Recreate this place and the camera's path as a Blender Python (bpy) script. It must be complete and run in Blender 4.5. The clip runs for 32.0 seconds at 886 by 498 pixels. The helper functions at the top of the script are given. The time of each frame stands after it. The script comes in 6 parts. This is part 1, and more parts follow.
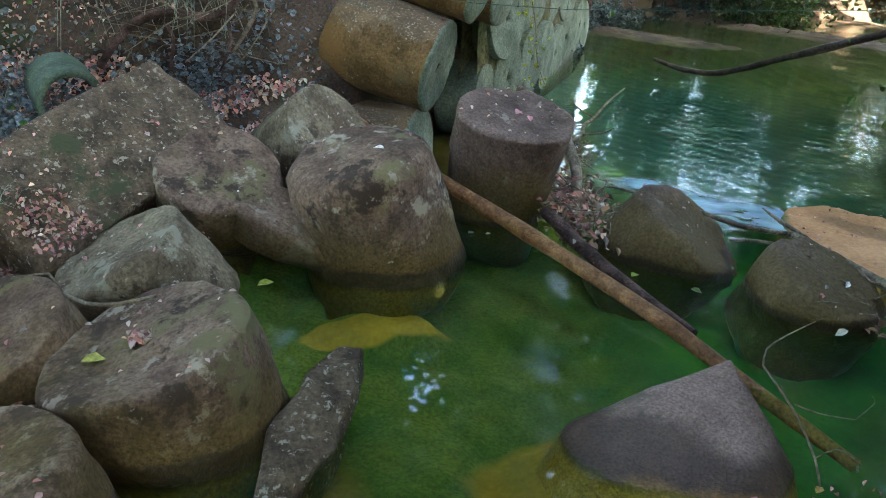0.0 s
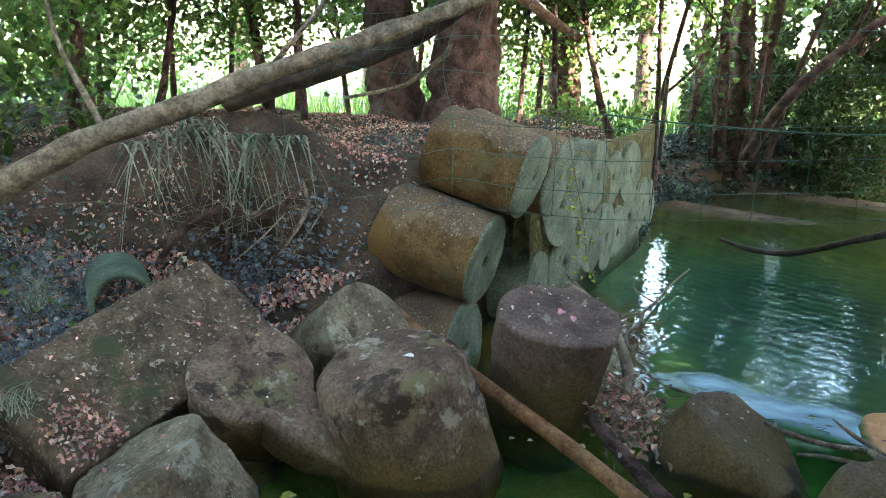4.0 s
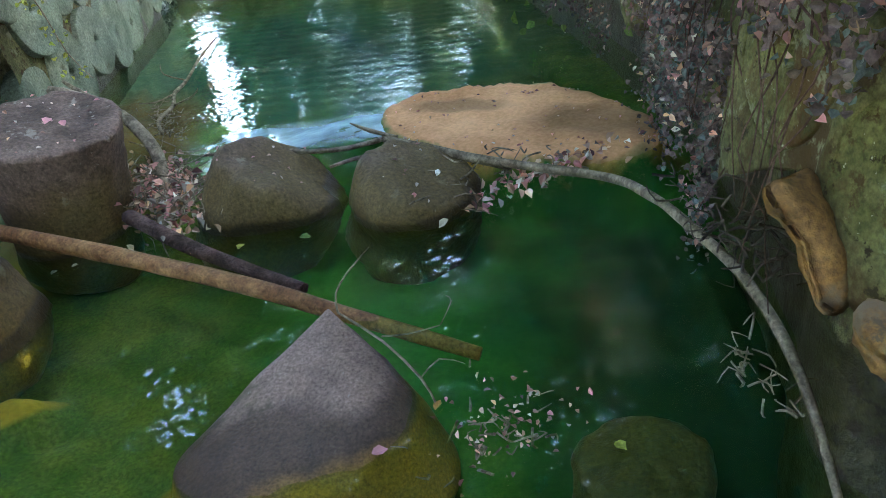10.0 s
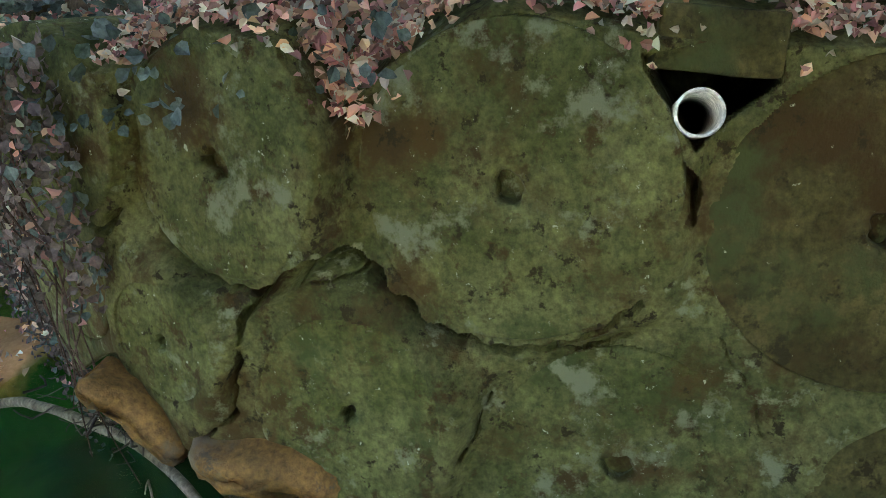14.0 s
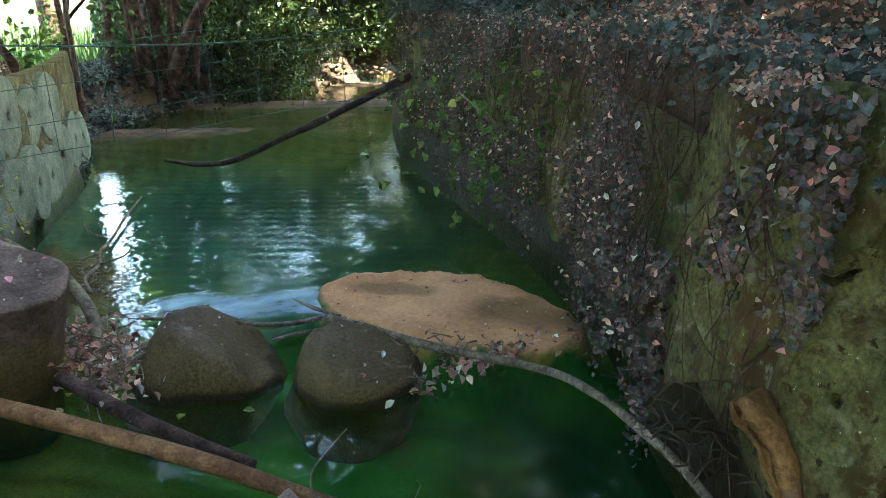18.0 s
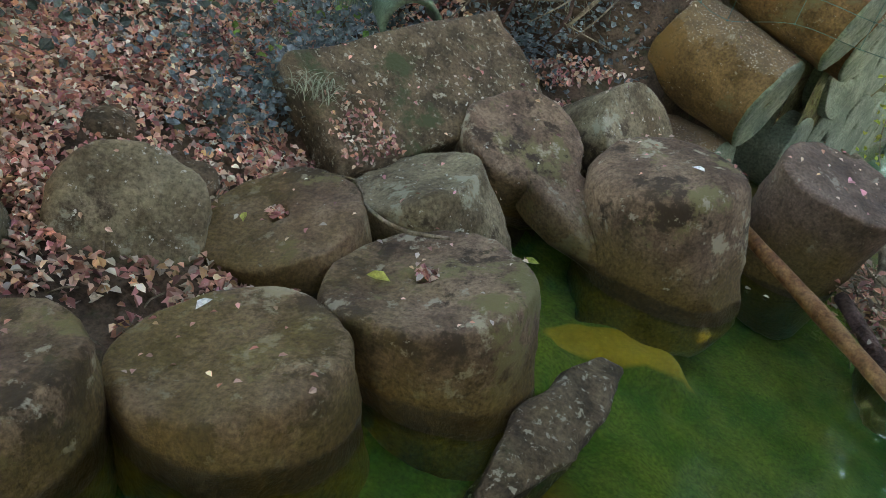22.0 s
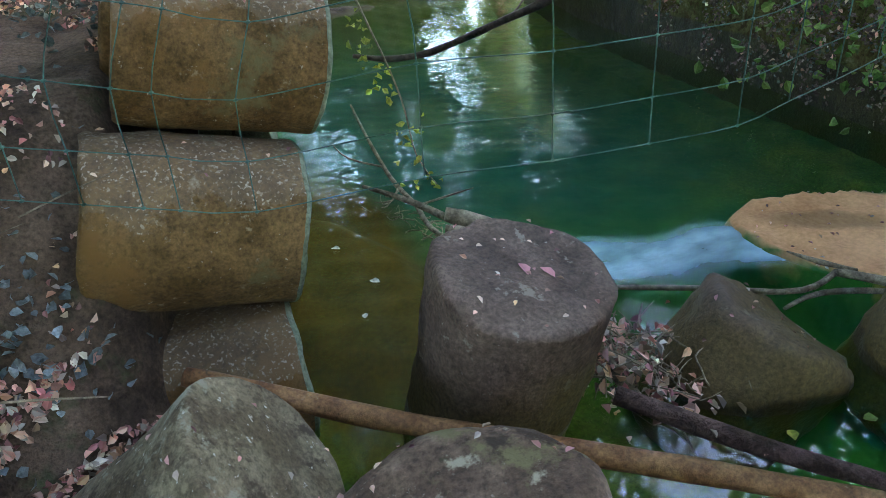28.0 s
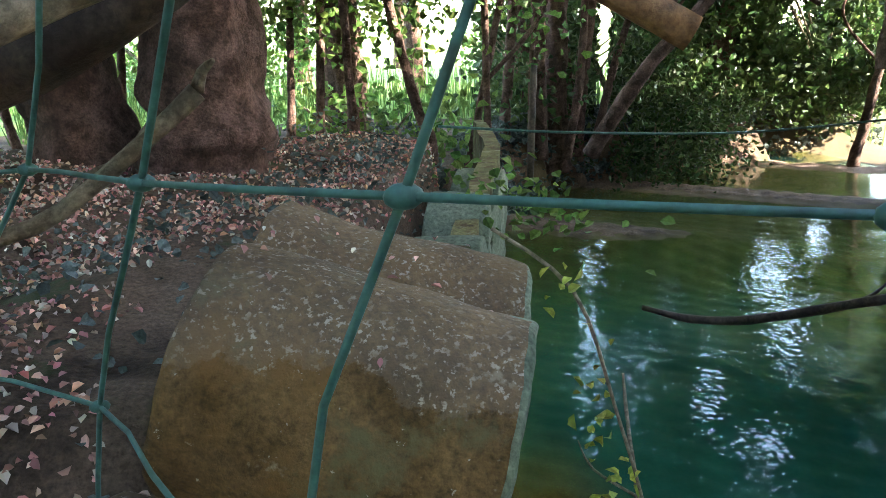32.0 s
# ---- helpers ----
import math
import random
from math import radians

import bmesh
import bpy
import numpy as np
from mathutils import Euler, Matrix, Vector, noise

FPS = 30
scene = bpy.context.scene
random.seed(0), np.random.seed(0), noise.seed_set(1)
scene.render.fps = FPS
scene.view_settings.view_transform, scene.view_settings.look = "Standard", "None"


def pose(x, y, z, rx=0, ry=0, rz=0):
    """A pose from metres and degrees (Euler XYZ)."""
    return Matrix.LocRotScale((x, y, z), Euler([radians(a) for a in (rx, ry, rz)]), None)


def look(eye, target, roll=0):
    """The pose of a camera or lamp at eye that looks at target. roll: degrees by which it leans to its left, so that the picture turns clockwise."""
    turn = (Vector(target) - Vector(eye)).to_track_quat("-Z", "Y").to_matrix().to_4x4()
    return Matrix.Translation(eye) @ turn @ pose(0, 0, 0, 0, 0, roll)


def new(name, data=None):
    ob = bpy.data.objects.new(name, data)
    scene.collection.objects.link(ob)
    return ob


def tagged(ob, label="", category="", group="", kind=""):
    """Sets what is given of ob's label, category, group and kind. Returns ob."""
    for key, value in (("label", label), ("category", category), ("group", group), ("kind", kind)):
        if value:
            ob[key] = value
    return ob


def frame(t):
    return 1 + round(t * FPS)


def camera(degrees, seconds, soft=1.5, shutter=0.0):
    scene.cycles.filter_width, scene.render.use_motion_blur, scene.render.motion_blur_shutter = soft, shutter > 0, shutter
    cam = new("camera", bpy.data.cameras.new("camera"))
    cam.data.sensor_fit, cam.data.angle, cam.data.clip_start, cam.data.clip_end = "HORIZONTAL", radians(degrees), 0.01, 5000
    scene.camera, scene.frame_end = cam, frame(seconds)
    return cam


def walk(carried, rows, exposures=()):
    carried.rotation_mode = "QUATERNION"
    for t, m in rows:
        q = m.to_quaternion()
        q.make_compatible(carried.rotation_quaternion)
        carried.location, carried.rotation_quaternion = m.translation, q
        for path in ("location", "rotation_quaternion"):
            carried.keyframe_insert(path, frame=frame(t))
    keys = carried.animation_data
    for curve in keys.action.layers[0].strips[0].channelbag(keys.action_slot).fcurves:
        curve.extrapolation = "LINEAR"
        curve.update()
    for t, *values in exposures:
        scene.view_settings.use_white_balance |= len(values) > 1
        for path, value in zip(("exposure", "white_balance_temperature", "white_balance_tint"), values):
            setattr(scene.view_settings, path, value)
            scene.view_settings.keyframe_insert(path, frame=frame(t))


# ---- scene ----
cam = camera(60.1, 32.0, soft=0.9)

# seconds, eye, yaw, pitch, roll
PATH = [
    (0, (-0.055, 0.069, 1.659), -3.66, -25.08, 3.50),
    (0.5, (0.013, 0.156, 1.710), -3.62, -22.69, 3.62),
    (1, (0.085, 0.256, 1.768), -1.99, -19.04, 1.84),
    (1.5, (0.169, 0.314, 1.843), 0.35, -16.02, 1.51),
    (2, (0.268, 0.247, 1.937), 0.95, -13.77, 0.57),
    (2.5, (0.208, 0.325, 1.886), 0.82, -11.57, -0.87),
    (4.5, (0.159, 0.232, 1.842), 4.07, -15.80, 2.65),
    (5, (0.163, 0.258, 1.813), 3.27, -18.26, 3.73),
    (5.5, (0.213, 0.320, 1.774), -0.59, -19.87, 3.53),
    (6, (0.317, 0.381, 1.732), -8.19, -21.76, 0.25),
    (6.5, (0.452, 0.362, 1.686), -17.46, -24.17, -1.37),
    (7, (0.551, 0.272, 1.660), -19.75, -27.49, -7.08),
    (7.5, (0.585, 0.242, 1.645), -19.21, -28.90, -11.53),
    (8, (0.605, 0.249, 1.622), -19.22, -30.32, -13.00),
    (8.5, (0.624, 0.260, 1.609), -19.41, -31.20, -12.15),
    (9, (0.615, 0.269, 1.603), -18.47, -31.51, -12.62),
    (9.5, (0.619, 0.266, 1.604), -17.64, -30.26, -12.17),
    (10, (0.664, 0.219, 1.622), -24.19, -30.90, -10.68),
    (10.5, (0.518, 0.206, 1.763), -43.61, -30.95, -4.28),
    (11, (0.600, 0.154, 1.818), -51.80, -31.09, -7.54),
    (11.5, (0.620, 0.176, 1.818), -64.84, -29.39, -5.87),
    (12, (0.697, 0.016, 1.795), -67.97, -27.86, -8.91),
    (12.5, (0.782, -0.169, 1.756), -67.87, -27.98, -12.84),
    (13, (0.817, -0.233, 1.737), -67.52, -28.63, -14.63),
    (13.5, (0.813, -0.212, 1.738), -67.68, -28.93, -14.54),
    (15.5, (0.755, -0.090, 1.802), -69.30, -28.78, -10.48),
    (16, (0.716, 0.020, 1.811), -70.39, -28.49, -8.27),
    (16.5, (0.658, 0.201, 1.836), -67.05, -28.33, -5.41),
    (17, (0.594, 0.216, 1.867), -55.02, -26.53, -6.41),
    (17.5, (0.407, 0.218, 1.885), -45.90, -23.40, -3.25),
    (18, (0.316, 0.248, 1.805), -35.83, -19.29, -1.73),
    (18.5, (0.192, 0.305, 1.838), -22.29, -17.38, 0.21),
    (19, (0.180, 0.432, 1.767), -11.15, -17.30, -0.35),
    (19.5, (0.144, 0.404, 1.747), -4.34, -19.38, 1.63),
    (20, (0.083, 0.319, 1.737), -0.42, -22.40, 4.21),
    (20.5, (0.053, 0.282, 1.729), 1.59, -24.20, 6.82),
    (21, (0.003, 0.263, 1.721), 3.78, -25.62, 8.98),
    (21.5, (-0.059, 0.219, 1.759), 9.68, -28.68, 13.72),
    (22, (-0.417, 0.154, 1.521), 11.77, -27.91, 17.60),
    (22.5, (-0.763, 0.163, 1.446), 11.42, -28.94, 19.70),
    (23, (-1.148, 0.382, 1.397), 5.58, -28.23, 14.16),
    (23.5, (-1.338, 0.521, 1.453), -4.58, -29.88, 9.78),
    (24, (-1.546, 0.558, 1.531), -15.11, -31.04, 4.82),
    (24.5, (-1.529, 0.798, 1.706), -22.27, -32.22, 3.02),
    (25, (-1.560, 1.095, 1.729), -26.74, -32.51, 4.05),
    (25.5, (-1.446, 1.392, 1.686), -29.74, -30.55, 2.99),
    (26, (-1.330, 1.808, 1.702), -30.61, -28.10, -0.77),
    (26.5, (-1.275, 1.999, 1.706), -35.22, -27.69, -2.12),
    (28.5, (-0.755, 2.898, 1.941), -39.43, -29.91, -3.80),
    (29, (-0.466, 3.199, 1.870), -31.46, -28.88, 1.11),
    (29.5, (-0.304, 3.441, 1.843), -19.75, -29.99, -4.89),
    (30, (-0.227, 3.605, 1.851), -14.64, -27.28, -2.13),
    (30.5, (-0.178, 3.675, 1.887), -12.75, -24.70, 0.25),
    (31, (-0.131, 3.682, 1.943), -13.33, -21.18, -0.66),
    (31.5, (-0.099, 3.659, 1.993), -15.87, -18.15, -0.41),
    (32, (-0.095, 3.646, 2.016), -16.01, -16.37, -0.33),
]


def row_pose(eye, yaw, pitch, roll):
    a, b = radians(yaw), radians(pitch)
    ahead = Vector((-math.sin(a) * math.cos(b), math.cos(a) * math.cos(b), math.sin(b)))
    return look(eye, Vector(eye) + ahead, roll)


walk(cam, [(t, row_pose(e, y, p, r)) for t, e, y, p, r in PATH], exposures=[(0, 5.5, 7000, 12), (2, 5.2, 6900, 12), (5, 5.5, 7000, 12), (9.5, 5.7, 6900, 14), (11, 5.95, 7100, 13), (12, 5.68, 7300, 12), (16, 5.68, 7300, 12), (17, 5.6, 7000, 13), (18, 5.3, 6900, 12), (19, 5.2, 6800, 12), (20, 5.45, 6900, 12), (22, 5.4, 8100, 12), (23, 5.3, 8000, 12), (25, 5.4, 8200, 12), (26, 5.4, 8200, 12), (28.5, 5.3, 6700, 12), (30, 5.25, 6600, 12), (31, 5.2, 6700, 12), (32, 4.9, 6700, 12)])

# ---- world and sun ----
world = bpy.data.worlds.new("sky")
scene.world = world
world.use_nodes = True
wn = world.node_tree
sky = wn.nodes.new("ShaderNodeTexSky")
sky.sky_type, sky.sun_disc = "NISHITA", False
sky.sun_elevation, sky.sun_rotation = radians(30), radians(120)
wn.links.new(sky.outputs["Color"], wn.nodes["Background"].inputs["Color"])
wn.nodes["Background"].inputs["Strength"].default_value = 0.15
sun = new("sun", bpy.data.lights.new("sun", "SUN"))
sun.data.energy, sun.data.angle, sun.data.color = 2.0, radians(0.5), (1.0, 0.93, 0.82)
sun.matrix_world = look((0, 0, 0), (-math.sin(radians(120)) * math.cos(radians(30)), -math.cos(radians(120)) * math.cos(radians(30)), -math.sin(radians(30))))


# ---- materials ----
def mat(name, lo, hi, scale=6.0, rough=0.85, bump=0.4, spots=None, spot_scale=3.0, spot_at=0.56, spot_width=0.06, grit=60.0, island=0.0, spec=0.3, trans=0.0, bump_dist=0.02, vary=0.0, wet=0.0, algae=None, pebbles=None, silt_tint=(0.17, 0.105, 0.018), palette=None):
    m = bpy.data.materials.new(name)
    m.use_nodes = True
    nt = m.node_tree
    p = nt.nodes["Principled BSDF"]
    p.inputs["Roughness"].default_value = rough
    p.inputs["Specular IOR Level"].default_value = spec
    tc = nt.nodes.new("ShaderNodeNewGeometry")

    def noise_tex(sc, detail=6.0, rough_=0.6, off=0.0):
        mp = nt.nodes.new("ShaderNodeMapping")
        mp.inputs["Location"].default_value = (off, off * 0.7, -off)
        nt.links.new(tc.outputs["Position"], mp.inputs["Vector"])
        n = nt.nodes.new("ShaderNodeTexNoise")
        n.inputs["Scale"].default_value, n.inputs["Detail"].default_value, n.inputs["Roughness"].default_value = sc, detail, rough_
        nt.links.new(mp.outputs["Vector"], n.inputs["Vector"])
        return n.outputs["Fac"]

    def ramp(fac, a, b, ca, cb):
        r = nt.nodes.new("ShaderNodeValToRGB")
        r.color_ramp.elements[0].position, r.color_ramp.elements[1].position = a, b
        r.color_ramp.elements[0].color, r.color_ramp.elements[1].color = (*ca, 1), (*cb, 1)
        nt.links.new(fac, r.inputs["Fac"])
        return r.outputs["Color"]

    def mix(fac, a, b, mode="MIX"):
        x = nt.nodes.new("ShaderNodeMix")
        x.data_type, x.blend_type = "RGBA", mode
        for sock, v in ((x.inputs[0], fac), (x.inputs[6], a), (x.inputs[7], b)):
            if hasattr(v, "is_linked"):
                nt.links.new(v, sock)
            else:
                sock.default_value = v
        return x.outputs[2]

    big = noise_tex(scale, 8, 0.65)
    col = ramp(big, 0.4, 0.6, lo, hi)
    fine = noise_tex(grit, 4, 0.7, 3.1)
    shade = ramp(fine, 0.3, 0.7, (0.5, 0.5, 0.5), (1.5, 1.5, 1.5))
    col = mix(1.0, col, shade, "MULTIPLY")
    for n, (c, sc, at, wd) in enumerate([] if spots is None else (spots if isinstance(spots, list) else [(spots, spot_scale, spot_at, spot_width)])):
        f = ramp(noise_tex(sc, 7, 0.7, 11.0 + 5 * n), at, at + wd, (0, 0, 0), (1, 1, 1))
        col = mix(f, col, (*c, 1))
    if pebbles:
        # pale flecks and a paler tone on upward faces, by normal z
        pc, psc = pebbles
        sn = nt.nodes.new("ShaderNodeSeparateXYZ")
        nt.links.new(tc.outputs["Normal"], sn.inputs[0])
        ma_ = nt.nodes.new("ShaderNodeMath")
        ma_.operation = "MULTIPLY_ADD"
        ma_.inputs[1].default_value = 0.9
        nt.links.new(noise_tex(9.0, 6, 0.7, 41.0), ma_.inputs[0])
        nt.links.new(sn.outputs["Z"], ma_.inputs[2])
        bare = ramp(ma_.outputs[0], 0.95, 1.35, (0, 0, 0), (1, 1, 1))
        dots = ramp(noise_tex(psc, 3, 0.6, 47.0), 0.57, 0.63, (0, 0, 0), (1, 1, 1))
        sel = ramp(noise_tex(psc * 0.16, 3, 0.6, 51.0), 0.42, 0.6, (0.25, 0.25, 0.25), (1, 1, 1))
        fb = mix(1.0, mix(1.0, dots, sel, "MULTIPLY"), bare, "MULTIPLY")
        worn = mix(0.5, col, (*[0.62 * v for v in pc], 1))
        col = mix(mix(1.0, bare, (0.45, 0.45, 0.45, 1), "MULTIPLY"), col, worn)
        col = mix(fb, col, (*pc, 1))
    if palette:
        pr = nt.nodes.new("ShaderNodeValToRGB")
        pr.color_ramp.interpolation = "CONSTANT"
        while len(pr.color_ramp.elements) < len(palette):
            pr.color_ramp.elements.new(0.5)
        for n, c in enumerate(palette):
            pr.color_ramp.elements[n].position = n / len(palette)
            pr.color_ramp.elements[n].color = (*c, 1)
        pk = nt.nodes.new("ShaderNodeMath")
        pk.operation = "MULTIPLY"
        pk.inputs[1].default_value = 31.7
        pf = nt.nodes.new("ShaderNodeMath")
        pf.operation = "FRACT"
        nt.links.new(tc.outputs["Random Per Island"], pk.inputs[0])
        nt.links.new(pk.outputs[0], pf.inputs[0])
        nt.links.new(pf.outputs[0], pr.inputs["Fac"])
        col = mix(1.0, pr.outputs["Color"], ramp(big, 0.35, 0.65, (0.7, 0.7, 0.7), (1.2, 1.2, 1.2)), "MULTIPLY")
    if island:
        v = nt.nodes.new("ShaderNodeHueSaturation")
        mr = nt.nodes.new("ShaderNodeMapRange")
        mr.inputs["To Min"].default_value, mr.inputs["To Max"].default_value = 1 - island, 1 + island
        nt.links.new(tc.outputs["Random Per Island"], mr.inputs["Value"])
        nt.links.new(mr.outputs["Result"], v.inputs["Value"])
        mh = nt.nodes.new("ShaderNodeMapRange")
        mh.inputs["To Min"].default_value, mh.inputs["To Max"].default_value = 0.5 - island * 0.07, 0.5 + island * 0.07
        w = nt.nodes.new("ShaderNodeMath")
        w.operation = "FRACT"
        k = nt.nodes.new("ShaderNodeMath")
        k.operation = "MULTIPLY"
        k.inputs[1].default_value = 17.3
        nt.links.new(tc.outputs["Random Per Island"], k.inputs[0])
        nt.links.new(k.outputs[0], w.inputs[0])
        nt.links.new(w.outputs[0], mh.inputs["Value"])
        nt.links.new(mh.outputs["Result"], v.inputs["Hue"])
        nt.links.new(col, v.inputs["Color"])
        col = v.outputs["Color"]
    if vary:
        oi = nt.nodes.new("ShaderNodeObjectInfo")
        hv = nt.nodes.new("ShaderNodeHueSaturation")
        mv = nt.nodes.new("ShaderNodeMapRange")
        mv.inputs["To Min"].default_value, mv.inputs["To Max"].default_value = 1 - vary, 1 + vary
        nt.links.new(oi.outputs["Random"], mv.inputs["Value"])
        nt.links.new(mv.outputs["Result"], hv.inputs["Value"])
        nt.links.new(col, hv.inputs["Color"])
        col = hv.outputs["Color"]
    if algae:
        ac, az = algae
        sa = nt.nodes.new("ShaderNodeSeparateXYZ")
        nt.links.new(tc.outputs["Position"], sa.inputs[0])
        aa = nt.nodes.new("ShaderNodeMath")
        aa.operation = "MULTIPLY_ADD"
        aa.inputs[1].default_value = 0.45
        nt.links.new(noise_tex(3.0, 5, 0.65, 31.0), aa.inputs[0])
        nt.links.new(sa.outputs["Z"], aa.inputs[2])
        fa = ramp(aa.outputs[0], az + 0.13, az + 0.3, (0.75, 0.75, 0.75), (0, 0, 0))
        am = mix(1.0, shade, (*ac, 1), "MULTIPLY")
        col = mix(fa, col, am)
    if wet:
        sp = nt.nodes.new("ShaderNodeSeparateXYZ")
        nt.links.new(tc.outputs["Position"], sp.inputs[0])
        ma = nt.nodes.new("ShaderNodeMath")
        ma.operation = "MULTIPLY_ADD"
        ma.inputs[1].default_value = 0.12
        nt.links.new(noise_tex(2.2, 3, 0.5, 23.0), ma.inputs[0])
        nt.links.new(sp.outputs["Z"], ma.inputs[2])
        f = ramp(ma.outputs[0], wet + 0.055, wet + 0.075, (1, 1, 1), (0, 0, 0))
        dk = mix(1.0, col, (0.36, 0.33, 0.27, 1), "MULTIPLY")
        col = mix(f, col, dk)
        silt = mix(1.0, shade, (*silt_tint, 1), "MULTIPLY")
        col = mix(ramp(ma.outputs[0], 0.03, 0.06, (0.85, 0.85, 0.85), (0, 0, 0)), col, silt)
        rr = nt.nodes.new("ShaderNodeMapRange")
        rr.inputs["To Min"].default_value, rr.inputs["To Max"].default_value = rough, 0.35
        nt.links.new(f, rr.inputs["Value"])
        nt.links.new(rr.outputs["Result"], p.inputs["Roughness"])
    nt.links.new(col, p.inputs["Base Color"])
    if bump:
        b = nt.nodes.new("ShaderNodeBump")
        b.inputs["Strength"].default_value, b.inputs["Distance"].default_value = bump, bump_dist
        ad = nt.nodes.new("ShaderNodeMath")
        ad.operation = "MULTIPLY_ADD"
        ad.inputs[1].default_value = 0.35
        nt.links.new(fine, ad.inputs[0])
        nt.links.new(big, ad.inputs[2])
        nt.links.new(ad.outputs[0], b.inputs["Height"])
        nt.links.new(b.outputs["Normal"], p.inputs["Normal"])
    if trans:
        t = nt.nodes.new("ShaderNodeBsdfTranslucent")
        nt.links.new(col, t.inputs["Color"])
        ms = nt.nodes.new("ShaderNodeMixShader")
        ms.inputs[0].default_value = trans
        nt.links.new(p.outputs[0], ms.inputs[1])
        nt.links.new(t.outputs[0], ms.inputs[2])
        nt.links.new(ms.outputs[0], nt.nodes["Material Output"].inputs["Surface"])
    return m


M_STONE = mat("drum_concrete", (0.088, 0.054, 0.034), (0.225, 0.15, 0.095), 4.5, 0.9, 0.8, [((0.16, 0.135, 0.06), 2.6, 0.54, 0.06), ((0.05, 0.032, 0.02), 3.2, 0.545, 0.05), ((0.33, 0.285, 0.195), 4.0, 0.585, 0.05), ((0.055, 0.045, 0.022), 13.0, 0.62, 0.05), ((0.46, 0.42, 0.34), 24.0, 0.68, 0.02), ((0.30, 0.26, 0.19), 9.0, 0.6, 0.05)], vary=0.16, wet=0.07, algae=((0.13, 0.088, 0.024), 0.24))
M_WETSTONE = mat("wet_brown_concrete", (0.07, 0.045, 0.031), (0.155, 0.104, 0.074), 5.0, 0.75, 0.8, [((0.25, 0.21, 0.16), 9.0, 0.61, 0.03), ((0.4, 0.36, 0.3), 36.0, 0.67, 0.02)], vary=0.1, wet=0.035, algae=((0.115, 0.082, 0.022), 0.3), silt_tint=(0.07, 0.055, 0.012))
M_BOULDER = mat("mauve_boulder", (0.165, 0.108, 0.08), (0.28, 0.19, 0.145), 3.0, 0.85, 0.7, [((0.14, 0.11, 0.07), 3.0, 0.6, 0.06), ((0.34, 0.27, 0.22), 22.0, 0.66, 0.03)], wet=0.045, grit=90.0, silt_tint=(0.36, 0.19, 0.03))
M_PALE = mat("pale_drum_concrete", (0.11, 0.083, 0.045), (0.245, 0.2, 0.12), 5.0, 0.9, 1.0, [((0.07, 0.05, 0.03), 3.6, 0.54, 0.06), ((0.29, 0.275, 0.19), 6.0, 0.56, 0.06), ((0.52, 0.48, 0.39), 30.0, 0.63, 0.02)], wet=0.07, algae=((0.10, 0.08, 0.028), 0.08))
# ochre takes in warm light off the bed; pebbles pale the upward faces
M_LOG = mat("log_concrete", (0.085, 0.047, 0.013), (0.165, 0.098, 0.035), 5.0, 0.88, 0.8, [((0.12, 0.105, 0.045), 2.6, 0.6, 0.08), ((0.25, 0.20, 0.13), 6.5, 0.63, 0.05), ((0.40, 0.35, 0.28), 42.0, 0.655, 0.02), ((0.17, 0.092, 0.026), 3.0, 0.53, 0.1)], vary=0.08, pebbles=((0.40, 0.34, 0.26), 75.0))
M_SLAB = mat("pebbly_slab", (0.062, 0.043, 0.024), (0.15, 0.108, 0.062), 7.0, 0.92, 0.9, [((0.34, 0.30, 0.22), 32.0, 0.58, 0.03), ((0.06, 0.07, 0.03), 3.5, 0.57, 0.08)], bump_dist=0.03)
# on the wall materials wet darkens the foot: damp, plus the shade there
M_DISC = mat("mossy_disc", (0.068, 0.074, 0.02), (0.14, 0.14, 0.05), 5.0, 0.92, 0.8, [((0.075, 0.043, 0.012), 3.4, 0.53, 0.1), ((0.06, 0.035, 0.01), 11.0, 0.55, 0.08), ((0.032, 0.024, 0.008), 19.0, 0.59, 0.05), ((0.05, 0.065, 0.018), 2.6, 0.56, 0.1), ((0.19, 0.195, 0.115), 7.0, 0.57, 0.07), ((0.40, 0.41, 0.3), 42.0, 0.65, 0.02)], vary=0.1, wet=0.22, silt_tint=(0.03, 0.035, 0.01))
# browner moss, with the dimness of the wall's right end put in too
M_DISCBROWN = mat("brown_mossy_disc", (0.045, 0.036, 0.009), (0.105, 0.085, 0.028), 5.0, 0.92, 0.8, [((0.055, 0.03, 0.008), 3.0, 0.52, 0.1), ((0.028, 0.02, 0.006), 15.0, 0.57, 0.06), ((0.06, 0.07, 0.022), 2.6, 0.55, 0.1), ((0.40, 0.41, 0.3), 42.0, 0.67, 0.02)], vary=0.1, wet=0.22, silt_tint=(0.03, 0.035, 0.01))
M_DISCFAR = mat("grey_green_disc", (0.10, 0.13, 0.085), (0.19, 0.225, 0.155), 4.0, 0.9, 0.5, [((0.08, 0.09, 0.05), 5.0, 0.62, 0.08)], vary=0.12)
M_MORTAR = mat("damp_mortar", (0.062, 0.066, 0.02), (0.135, 0.13, 0.048), 5.0, 0.95, 0.8, [((0.065, 0.038, 0.011), 3.4, 0.52, 0.1), ((0.055, 0.032, 0.01), 11.0, 0.54, 0.08), ((0.03, 0.022, 0.008), 19.0, 0.58, 0.05), ((0.19, 0.195, 0.115), 8.0, 0.58, 0.06)], wet=0.3, silt_tint=(0.03, 0.035, 0.01))
M_SOIL = mat("bank_soil", (0.055, 0.036, 0.023), (0.14, 0.095, 0.06), 3.0, 0.95, 1.0, [((0.05, 0.07, 0.025), 1.5, 0.58, 0.1)], bump_dist=0.04)
